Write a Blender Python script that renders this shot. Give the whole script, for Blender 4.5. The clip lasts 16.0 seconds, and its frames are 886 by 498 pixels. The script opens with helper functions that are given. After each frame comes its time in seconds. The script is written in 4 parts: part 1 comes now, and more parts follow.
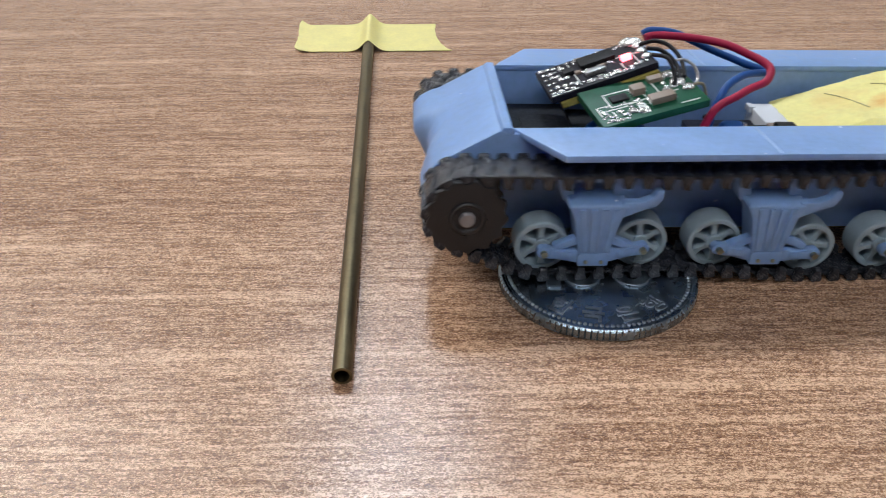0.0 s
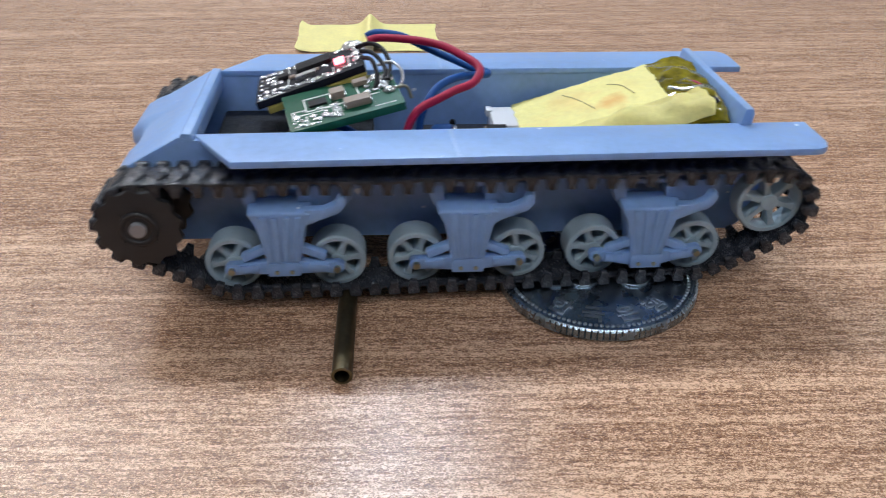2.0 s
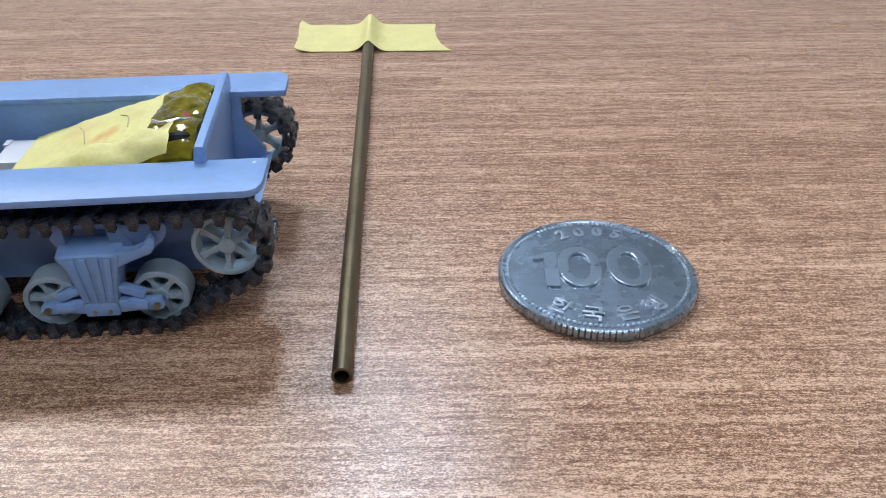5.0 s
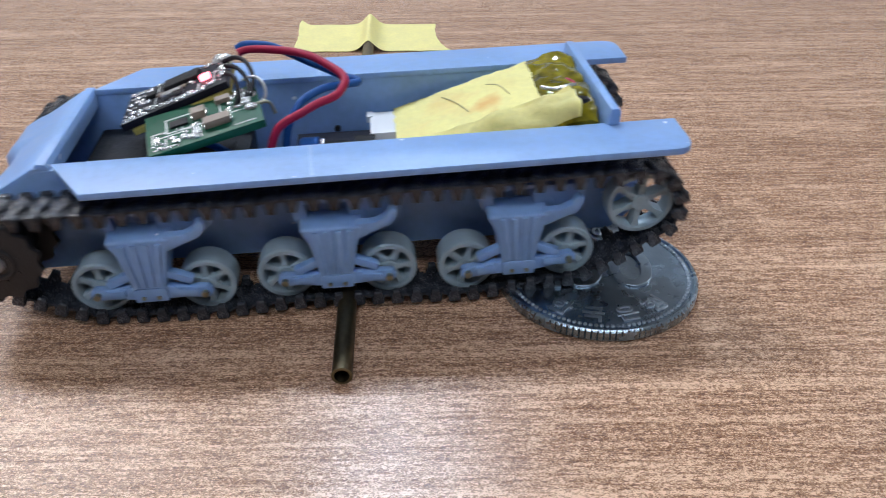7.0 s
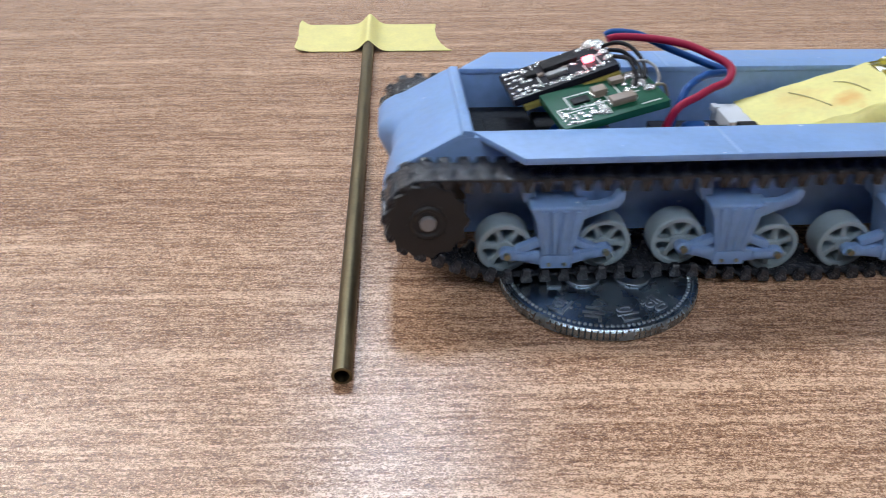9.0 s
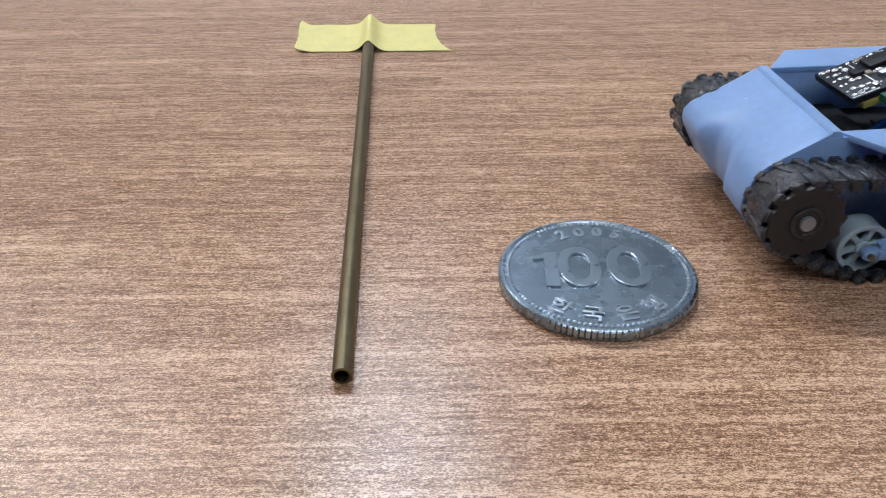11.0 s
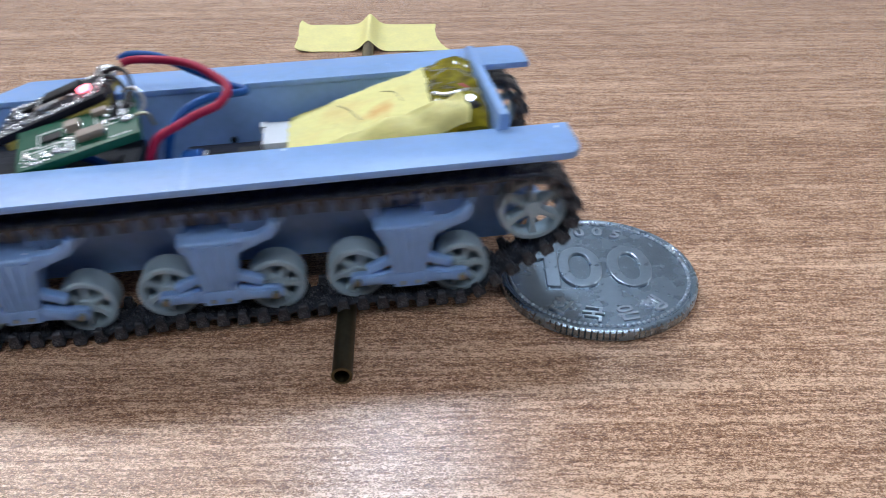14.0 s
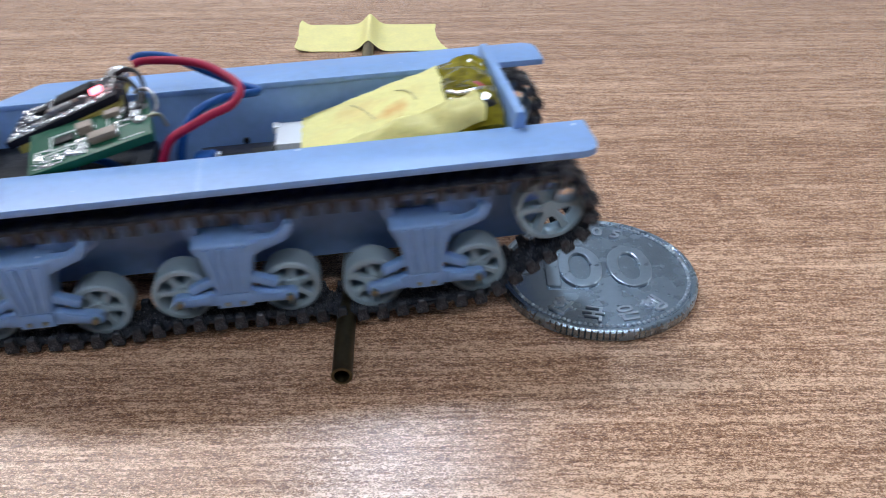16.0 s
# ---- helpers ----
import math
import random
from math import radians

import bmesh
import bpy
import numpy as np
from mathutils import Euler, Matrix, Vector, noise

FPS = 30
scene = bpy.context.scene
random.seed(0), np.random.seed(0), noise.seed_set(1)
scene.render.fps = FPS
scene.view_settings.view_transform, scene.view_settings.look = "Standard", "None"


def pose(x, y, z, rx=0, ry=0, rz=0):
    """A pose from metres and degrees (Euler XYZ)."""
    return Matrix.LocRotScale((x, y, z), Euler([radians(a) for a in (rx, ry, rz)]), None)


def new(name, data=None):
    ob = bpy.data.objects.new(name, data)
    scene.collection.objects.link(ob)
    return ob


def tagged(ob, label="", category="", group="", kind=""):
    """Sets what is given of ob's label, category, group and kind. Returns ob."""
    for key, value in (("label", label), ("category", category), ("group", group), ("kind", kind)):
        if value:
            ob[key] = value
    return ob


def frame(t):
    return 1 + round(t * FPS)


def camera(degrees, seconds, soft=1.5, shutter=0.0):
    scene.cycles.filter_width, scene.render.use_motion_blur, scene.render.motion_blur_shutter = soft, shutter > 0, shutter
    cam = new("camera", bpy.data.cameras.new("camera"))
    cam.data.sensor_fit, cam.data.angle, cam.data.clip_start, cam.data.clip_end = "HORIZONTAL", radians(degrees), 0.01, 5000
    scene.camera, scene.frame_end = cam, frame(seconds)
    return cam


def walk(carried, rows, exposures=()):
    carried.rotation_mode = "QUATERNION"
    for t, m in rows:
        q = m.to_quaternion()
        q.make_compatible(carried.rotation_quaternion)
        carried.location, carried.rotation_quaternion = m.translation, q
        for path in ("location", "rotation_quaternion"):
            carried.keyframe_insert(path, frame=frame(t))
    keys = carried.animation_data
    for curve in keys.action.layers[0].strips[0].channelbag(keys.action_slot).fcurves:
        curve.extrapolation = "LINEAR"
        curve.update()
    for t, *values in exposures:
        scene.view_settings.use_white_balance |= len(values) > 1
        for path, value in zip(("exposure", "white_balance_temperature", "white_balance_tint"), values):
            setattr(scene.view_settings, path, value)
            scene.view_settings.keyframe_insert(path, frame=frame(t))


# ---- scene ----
MM = 0.001
SECONDS = 16.0
rng = random.Random(7)

# ---- camera: stands still on the desk's near side ----
cam = camera(56.8, SECONDS, soft=1.0, shutter=0.5)
EYE = (0.0, 0.0, 0.05845)
PITCH = 33.11
CAM_POSE = pose(*EYE, 90 - PITCH, 0, 0) @ pose(0, 0, 0, 0, 0, -0.574)
walk(cam, [(0.0, CAM_POSE), (SECONDS, CAM_POSE)], exposures=[(0.0, -0.13, 6710, 13), (0.5, -0.08, 6620, 13), (1.0, -0.04, 6560, 13), (2.0, -0.02, 6420, 13), (3.0, -0.01, 6255, 13), (4.0, -0.10, 6085, 13), (6.5, -0.05, 6135, 13), (8.0, 0.0, 6195, 13), (9.0, -0.03, 6350, 13), (11.5, -0.17, 6420, 13), (12.5, -0.14, 6350, 13), (13.5, -0.02, 6155, 13), (14.5, -0.07, 6055, 13), (15.0, -0.12, 6065, 13), (15.5, -0.09, 6055, 13), (SECONDS, -0.03, 6105, 13)])

# ---- light: ceiling panels of an office, two of them added fill ----
CEILING = 1.75
FLOOR = -0.74
COOL, WARM, BLUISH = (0.66, 0.83, 1.0), (1.0, 0.96, 0.90), (0.55, 0.76, 1.0)
# The two BLUISH panels behind the camera are added fill, not seen.
PANELS = [(-0.12, 1.27, 21.6, 0.22, 0.34, COOL), (-1.25, 1.26, 28.0, 1.16, 0.30, WARM), (1.9, 1.26, 6.5, 1.16, 0.30, WARM), (-0.62, -1.05, 1.3, 1.16, 0.30, BLUISH), (0.62, -1.05, 1.3, 1.16, 0.30, BLUISH)]

world = bpy.data.worlds.new("room_air")
scene.world = world
world.use_nodes = True
world.node_tree.nodes["Background"].inputs[0].default_value = (0.8, 0.86, 1.0, 1)
world.node_tree.nodes["Background"].inputs[1].default_value = 0.02


# ---- materials ----
def material(name, colour, rough=0.5, metal=0.0, scale=0.0, vary=0.0, bump=0.0, spec=0.5, fine=0.0, coat=0.0, emit=None, strength=0.0, trans=0.0, random_tint=0.0, sss=0.0, sheen_vary=0.12):
    m = bpy.data.materials.new(name)
    m.use_nodes = True
    nt = m.node_tree
    b = nt.nodes["Principled BSDF"]
    b.inputs["Base Color"].default_value = (*colour, 1)
    b.inputs["Roughness"].default_value = rough
    b.inputs["Metallic"].default_value = metal
    b.inputs["Specular IOR Level"].default_value = spec
    b.inputs["Coat Weight"].default_value = coat
    b.inputs["Coat Roughness"].default_value = 0.08
    b.inputs["Transmission Weight"].default_value = trans
    if sss:
        b.inputs["Subsurface Weight"].default_value = sss
        b.inputs["Subsurface Radius"].default_value = (0.5, 0.7, 1.0)
        b.inputs["Subsurface Scale"].default_value = 0.0016
    if emit:
        b.inputs["Emission Color"].default_value = (*emit, 1)
        b.inputs["Emission Strength"].default_value = strength
    if scale:
        co = nt.nodes.new("ShaderNodeTexCoord")
        big = nt.nodes.new("ShaderNodeTexNoise")
        big.inputs["Scale"].default_value = scale
        big.inputs["Detail"].default_value = 4
        small = nt.nodes.new("ShaderNodeTexNoise")
        small.inputs["Scale"].default_value = scale * 7
        small.inputs["Detail"].default_value = 3
        for n in (big, small):
            nt.links.new(co.outputs["Object"], n.inputs["Vector"])
        mix = nt.nodes.new("ShaderNodeMath")
        mix.operation = "ADD"
        nt.links.new(big.outputs["Fac"], mix.inputs[0])
        nt.links.new(small.outputs["Fac"], mix.inputs[1])
        rng_node = nt.nodes.new("ShaderNodeMapRange")
        rng_node.inputs[1].default_value, rng_node.inputs[2].default_value = 0.6, 1.4
        rng_node.inputs[3].default_value, rng_node.inputs[4].default_value = 1 - vary, 1 + vary
        nt.links.new(mix.outputs[0], rng_node.inputs[0])
        val = rng_node.outputs[0]
        if random_tint:
            info = nt.nodes.new("ShaderNodeObjectInfo")
            rr = nt.nodes.new("ShaderNodeMapRange")
            rr.inputs[3].default_value, rr.inputs[4].default_value = 1 - random_tint, 1 + random_tint
            nt.links.new(info.outputs["Random"], rr.inputs[0])
            mul = nt.nodes.new("ShaderNodeMath")
            mul.operation = "MULTIPLY"
            nt.links.new(val, mul.inputs[0])
            nt.links.new(rr.outputs[0], mul.inputs[1])
            val = mul.outputs[0]
        tint = nt.nodes.new("ShaderNodeVectorMath")
        tint.operation = "SCALE"
        tint.inputs[0].default_value = colour
        nt.links.new(val, tint.inputs["Scale"])
        nt.links.new(tint.outputs[0], b.inputs["Base Color"])
        rmap = nt.nodes.new("ShaderNodeMapRange")
        rmap.inputs[1].default_value, rmap.inputs[2].default_value = 0.6, 1.4
        rmap.inputs[3].default_value, rmap.inputs[4].default_value = max(0.02, rough - sheen_vary), min(1, rough + sheen_vary)
        nt.links.new(mix.outputs[0], rmap.inputs[0])
        nt.links.new(rmap.outputs[0], b.inputs["Roughness"])
        if bump:
            bp = nt.nodes.new("ShaderNodeBump")
            bp.inputs["Strength"].default_value = bump
            bp.inputs["Distance"].default_value = 0.0002
            nt.links.new(mix.outputs[0], bp.inputs["Height"])
            nt.links.new(bp.outputs[0], b.inputs["Normal"])
    return m


def wood_laminate():
    """Desk laminate: bands along x, short dark pores and a fine pebbled sheen, partly painted as tone."""
    m = bpy.data.materials.new("wood_laminate")
    m.use_nodes = True
    nt = m.node_tree
    b = nt.nodes["Principled BSDF"]
    co = nt.nodes.new("ShaderNodeTexCoord")

    def stretched(sx, sy, detail=3.0, rough=0.6, distort=0.0):
        mp = nt.nodes.new("ShaderNodeMapping")
        mp.inputs["Scale"].default_value = (sx, sy, 1)
        nt.links.new(co.outputs["Object"], mp.inputs["Vector"])
        n = nt.nodes.new("ShaderNodeTexNoise")
        n.inputs["Scale"].default_value = 1
        n.inputs["Detail"].default_value = detail
        n.inputs["Roughness"].default_value = rough
        n.inputs["Distortion"].default_value = distort
        nt.links.new(mp.outputs[0], n.inputs["Vector"])
        return n.outputs["Fac"]

    def remap(x, a, c, lo, hi):
        n = nt.nodes.new("ShaderNodeMapRange")
        for i, v in enumerate((a, c, lo, hi)):
            n.inputs[i + 1].default_value = v
        nt.links.new(x, n.inputs[0])
        return n.outputs[0]

    def math(op, a, c):
        n = nt.nodes.new("ShaderNodeMath")
        n.operation = op
        for i, v in enumerate((a, c)):
            if isinstance(v, float):
                n.inputs[i].default_value = v
            else:
                nt.links.new(v, n.inputs[i])
        return n.outputs[0]

    bands = stretched(7, 240, 4, 0.6, 0.3)
    streaks = stretched(45, 1500, 3, 0.6, 0.5)
    lines = stretched(240, 2400, 2, 0.6, 0.7)
    pores = stretched(620, 4200, 2, 0.55, 1.0)
    flecks = stretched(1500, 4600, 1, 0.5, 1.2)
    grain = stretched(2900, 4600, 1, 0.5, 1.3)
    worms = stretched(1900, 3300, 0, 0.5, 1.6)
    broad = stretched(3, 14, 2, 0.5)
    ridges = stretched(22, 620, 2, 0.5, 0.25)
    tone = math("ADD", remap(bands, 0.3, 0.7, -0.12, 0.12), remap(streaks, 0.3, 0.7, -0.15, 0.16))
    tone = math("ADD", tone, remap(ridges, 0.54, 0.68, 0.0, 0.26))
    tone = math("ADD", tone, remap(lines, 0.34, 0.66, -0.27, 0.27))
    tone = math("ADD", tone, remap(pores, 0.37, 0.63, -0.11, 0.09))
    tone = math("ADD", tone, remap(flecks, 0.38, 0.62, -0.12, 0.12))
    # Grain and worms also tint the colour, standing in for the relief's sheen.
    tone = math("ADD", tone, remap(grain, 0.38, 0.62, -0.30, 0.32))
    tone = math("ADD", tone, remap(worms, 0.36, 0.64, -0.32, 0.34))
    tone = math("ADD", tone, remap(broad, 0.3, 0.7, -0.06, 0.06))
    ramp = nt.nodes.new("ShaderNodeValToRGB")
    ramp.color_ramp.elements[0].position, ramp.color_ramp.elements[0].color = 0.0, (0.138, 0.060, 0.031, 1)
    ramp.color_ramp.elements[1].position, ramp.color_ramp.elements[1].color = 1.0, (0.775, 0.525, 0.360, 1)
    mid = ramp.color_ramp.elements.new(0.5)
    mid.color = (0.362, 0.200, 0.119, 1)
    nt.links.new(math("ADD", math("MULTIPLY", tone, 0.75), 0.5), ramp.inputs[0])
    nt.links.new(ramp.outputs[0], b.inputs["Base Color"])
    nt.links.new(remap(worms, 0.36, 0.64, 0.32, 0.13), b.inputs["Roughness"])
    b.inputs["Specular IOR Level"].default_value = 0.40
    height = math("ADD", math("MULTIPLY", worms, 0.9), math("ADD", math("MULTIPLY", grain, 0.5), math("MULTIPLY", flecks, 0.4)))
    bp = nt.nodes.new("ShaderNodeBump")
    bp.inputs["Strength"].default_value = 1.0
    bp.inputs["Distance"].default_value = 0.000030
    nt.links.new(height, bp.inputs["Height"])
    nt.links.new(bp.outputs[0], b.inputs["Normal"])
    return m


WOOD = wood_laminate()
PAINT = material("wall_paint", (0.78, 0.78, 0.77), 0.85, scale=3, vary=0.03)
# Dark covering on an unseen wall, chosen to cut fill from the camera's side.
FILL_CUT = material("fill_cutting_wall", (0.10, 0.10, 0.11), 0.9, scale=20, vary=0.1)
CARPET = material("floor_covering", (0.22, 0.22, 0.23), 0.9, scale=40, vary=0.2)
LAMP_GLASS = material("lamp_diffuser", (0.8, 0.8, 0.8), 0.5, emit=(0.93, 0.97, 1.0), strength=9)
WHITE_METAL = material("white_enamel", (0.75, 0.75, 0.75), 0.4)
RESIN = material("blue_grey_resin", (0.232, 0.382, 0.68), 0.40, scale=130, vary=0.12, bump=0.18, sss=0.25)
RESIN_SEAM = material("rubbed_resin", (0.30, 0.45, 0.72), 0.45, scale=400, vary=0.15, bump=0.2)
RESIN_WHEEL = material("grey_resin", (0.32, 0.41, 0.47), 0.40, scale=300, vary=0.10, bump=0.1, sss=0.15)
RUBBER = material("dark_track_resin", (0.034, 0.037, 0.046), 0.24, scale=900, vary=0.45, bump=0.5, random_tint=0.25)
SPROCKET = material("sprocket_black", (0.019, 0.019, 0.022), 0.5, scale=500, vary=0.3, bump=0.2)
STEEL = material("steel", (0.55, 0.55, 0.56), 0.32, 1.0, scale=600, vary=0.1)
BRASS = material("tarnished_brass", (0.165, 0.132, 0.078), 0.45, 1.0, scale=220, vary=0.28, bump=0.1)
BRASS_PIN = material("bright_brass", (0.36, 0.36, 0.27), 0.3, 1.0)
BRASS_CUT = material("cut_brass_edge", (0.17, 0.145, 0.085), 0.4, 1.0)
NICKEL = material("worn_cupronickel", (0.33, 0.405, 0.48), 0.27, 1.0, scale=90, vary=0.10, sheen_vary=0.03)
# Paler copies of the coin's metal: the glint of raised edges put into colour.
NICKEL_GLINT = material("glint_cupronickel", (0.46, 0.53, 0.60), 0.30, 1.0, scale=500, vary=0.08, sheen_vary=0.03)
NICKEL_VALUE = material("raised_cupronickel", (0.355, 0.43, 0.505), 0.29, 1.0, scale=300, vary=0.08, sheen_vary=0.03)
DULL_STEEL = material("dull_shaft_steel", (0.30, 0.30, 0.32), 0.55, 0.5, scale=500, vary=0.1)
TAPE = material("yellow_masking_tape", (0.80, 0.73, 0.28), 0.6, scale=260, vary=0.09, bump=0.25, sss=0.2)
INK = material("faded_ink", (0.56, 0.50, 0.25), 0.7)
KAPTON = material("amber_film", (0.21, 0.175, 0.006), 0.07, scale=80, vary=0.95, bump=0.6)
BLACK_PCB = material("black_circuit_board", (0.010, 0.010, 0.018), 0.4, scale=400, vary=0.3, spec=0.2)
GREEN_PCB = material("green_circuit_board", (0.006, 0.085, 0.045), 0.42, scale=300, vary=0.3, spec=0.25)
FOAM = material("yellow_foam_pad", (0.33, 0.27, 0.06), 0.8, scale=300, vary=0.15)
CHIP = material("black_chip", (0.012, 0.012, 0.014), 0.5, spec=0.2, scale=500, vary=0.15)
CERAMIC = material("tan_capacitor", (0.30, 0.235, 0.19), 0.5, scale=500, vary=0.1)
SOLDER = material("solder", (0.74, 0.75, 0.77), 0.22, 1.0, scale=700, vary=0.1, bump=0.3)
SILK = material("white_silkscreen", (0.75, 0.78, 0.76), 0.6)
RED_WIRE = material("red_wire", (0.38, 0.010, 0.055), 0.5, spec=0.3)
BLUE_WIRE = material("blue_wire", (0.010, 0.085, 0.32), 0.5, spec=0.3)
BLACK_WIRE = material("black_wire", (0.008, 0.008, 0.012), 0.5, spec=0.25)
WHITE_PLASTIC = material("white_connector", (0.66, 0.69, 0.74), 0.4)
LED_GLOW = material("lit_red_lamp", (0.8, 0.2, 0.2), 0.3, emit=(1.0, 0.16, 0.20), strength=6)
MOTOR = material("dark_motor_case", (0.010, 0.011, 0.014), 0.5, spec=0.2, scale=300, vary=0.2)


def add_specks(m, colour, scale, low, high):
    """Fine pale nicks and dust on a surface."""
    nt = m.node_tree
    b = nt.nodes["Principled BSDF"]
    old = b.inputs["Base Color"].links[0].from_socket
    co = nt.nodes.new("ShaderNodeTexCoord")
    dots = nt.nodes.new("ShaderNodeTexNoise")
    dots.inputs["Scale"].default_value = scale
    dots.inputs["Detail"].default_value = 2
    nt.links.new(co.outputs["Object"], dots.inputs["Vector"])
    cut = nt.nodes.new("ShaderNodeMapRange")
    cut.inputs[1].default_value, cut.inputs[2].default_value = low, high
    nt.links.new(dots.outputs["Fac"], cut.inputs[0])
    mix = nt.nodes.new("ShaderNodeMix")
    mix.data_type = "RGBA"
    nt.links.new(cut.outputs[0], mix.inputs[0])
    nt.links.new(old, mix.inputs[6])
    mix.inputs[7].default_value = (*colour, 1)
    nt.links.new(mix.outputs[2], b.inputs["Base Color"])


def stained_tape():
    """Masking tape with soft orange blotches soaked into it."""
    m = material("stained_pack_tape", (0.78, 0.72, 0.28), 0.6, scale=200, vary=0.09, bump=0.3)
    nt = m.node_tree
    b = nt.nodes["Principled BSDF"]
    sock = b.inputs["Base Color"].links[0].from_socket
    co = nt.nodes.new("ShaderNodeTexCoord")
    wob = nt.nodes.new("ShaderNodeTexNoise")
    wob.inputs["Scale"].default_value = 420
    wob.inputs["Detail"].default_value = 3
    nt.links.new(co.outputs["Object"], wob.inputs["Vector"])
    for c, r, amount, colour in (((0.0190, 0.0014, 0.0172), 0.0026, 0.75, (0.72, 0.36, 0.09)), ((0.0150, 0.0050, 0.0160), 0.0042, 0.45, (0.74, 0.48, 0.16)), ((0.0215, 0.0048, 0.0180), 0.0030, 0.30, (0.72, 0.58, 0.20)), ((0.0105, 0.0010, 0.0140), 0.0030, 0.30, (0.74, 0.55, 0.18))):
        dist = nt.nodes.new("ShaderNodeVectorMath")
        dist.operation = "DISTANCE"
        nt.links.new(co.outputs["Object"], dist.inputs[0])
        dist.inputs[1].default_value = c
        far = nt.nodes.new("ShaderNodeMath")
        far.operation = "MULTIPLY_ADD"
        nt.links.new(wob.outputs["Fac"], far.inputs[0])
        far.inputs[1].default_value = 2.2 * r
        nt.links.new(dist.outputs["Value"], far.inputs[2])
        fall = nt.nodes.new("ShaderNodeMapRange")
        fall.inputs[1].default_value, fall.inputs[2].default_value = 1.1 * r, 2.2 * r
        fall.inputs[3].default_value, fall.inputs[4].default_value = amount, 0.0
        nt.links.new(far.outputs[0], fall.inputs[0])
        mix = nt.nodes.new("ShaderNodeMix")
        mix.data_type = "RGBA"
        nt.links.new(fall.outputs[0], mix.inputs[0])
        nt.links.new(sock, mix.inputs[6])
        mix.inputs[7].default_value = (*colour, 1)
        sock = mix.outputs[2]
    nt.links.new(sock, b.inputs["Base Color"])
    return m


def brushed(m, sx, sy, depth):
    """Fine rubbed lines across a metal face."""
    nt = m.node_tree
    b = nt.nodes["Principled BSDF"]
    co = nt.nodes.new("ShaderNodeTexCoord")
    total = None
    for k, turn in enumerate((0.5, -0.35, 1.1)):
        mp = nt.nodes.new("ShaderNodeMapping")
        mp.inputs["Rotation"].default_value = (0, 0, turn)
        mp.inputs["Scale"].default_value = (sx, sy, 1)
        nt.links.new(co.outputs["Object"], mp.inputs["Vector"])
        n = nt.nodes.new("ShaderNodeTexNoise")
        n.inputs["Scale"].default_value = 1 + 0.4 * k
        n.inputs["Detail"].default_value = 3
        n.inputs["Distortion"].default_value = 0.6
        nt.links.new(mp.outputs[0], n.inputs["Vector"])
        if total is None:
            total = n.outputs["Fac"]
        else:
            add = nt.nodes.new("ShaderNodeMath")
            add.operation = "ADD"
            nt.links.new(total, add.inputs[0])
            nt.links.new(n.outputs["Fac"], add.inputs[1])
            total = add.outputs[0]
    bp = nt.nodes.new("ShaderNodeBump")
    bp.inputs["Strength"].default_value = 1.0
    bp.inputs["Distance"].default_value = depth
    nt.links.new(total, bp.inputs["Height"])
    nt.links.new(bp.outputs[0], b.inputs["Normal"])


TAPE_PACK = stained_tape()
add_specks(RESIN, (0.72, 0.80, 0.92), 520, 0.735, 0.76)
brushed(NICKEL, 800, 2600, 0.000012)
brushed(NICKEL_GLINT, 420, 3200, 0.00001)


# ---- mesh helpers, all in millimetres ----
def box(bm, c, size, turn=None, bevel=0.0):
    m = Matrix.Translation(c) @ (turn or Matrix()) @ Matrix.Diagonal((*size, 1))
    vs = bmesh.ops.create_cube(bm, size=1, matrix=m)["verts"]
    if bevel:
        es = {e for v in vs for e in v.link_edges}
        bmesh.ops.bevel(bm, geom=list(es), offset=bevel, segments=2, affect="EDGES", profile=0.6)


def cyl(bm, a, b, r, r2=None, seg=16, caps=True):
    a, b = Vector(a), Vector(b)
    turn = (b - a).to_track_quat("Z", "Y").to_matrix().to_4x4()
    bmesh.ops.create_cone(bm, cap_ends=caps, segments=seg, radius1=r, radius2=r if r2 is None else r2, depth=(b - a).length,
                          matrix=Matrix.Translation((a + b) / 2) @ turn)


def ball(bm, c, r, squash=(1, 1, 1), u=8, v=5):
    bmesh.ops.create_uvsphere(bm, u_segments=u, v_segments=v, radius=r, matrix=Matrix.Translation(c) @ Matrix.Diagonal((*squash, 1)))


def slab(bm, outline, y0, y1, bevel=0.0, axis="y"):
    """An outline in x and z (or x and y) made solid between two levels."""
    def put(p, k):
        return (p[0], k, p[1]) if axis == "y" else (p[0], p[1], k)
    a = [bm.verts.new(put(p, y0)) for p in outline]
    b = [bm.verts.new(put(p, y1)) for p in outline]
    fs = [bm.faces.new(a), bm.faces.new(b[::-1])]
    n = len(a)
    for i in range(n):
        fs.append(bm.faces.new((a[i], b[i], b[(i + 1) % n], a[(i + 1) % n])))
    bmesh.ops.recalc_face_normals(bm, faces=fs)
    if bevel:
        es = [e for e in {e for f in fs for e in f.edges} if e.calc_face_angle(0) > 0.35]
        bmesh.ops.bevel(bm, geom=es, offset=bevel, segments=2, affect="EDGES", profile=0.6)


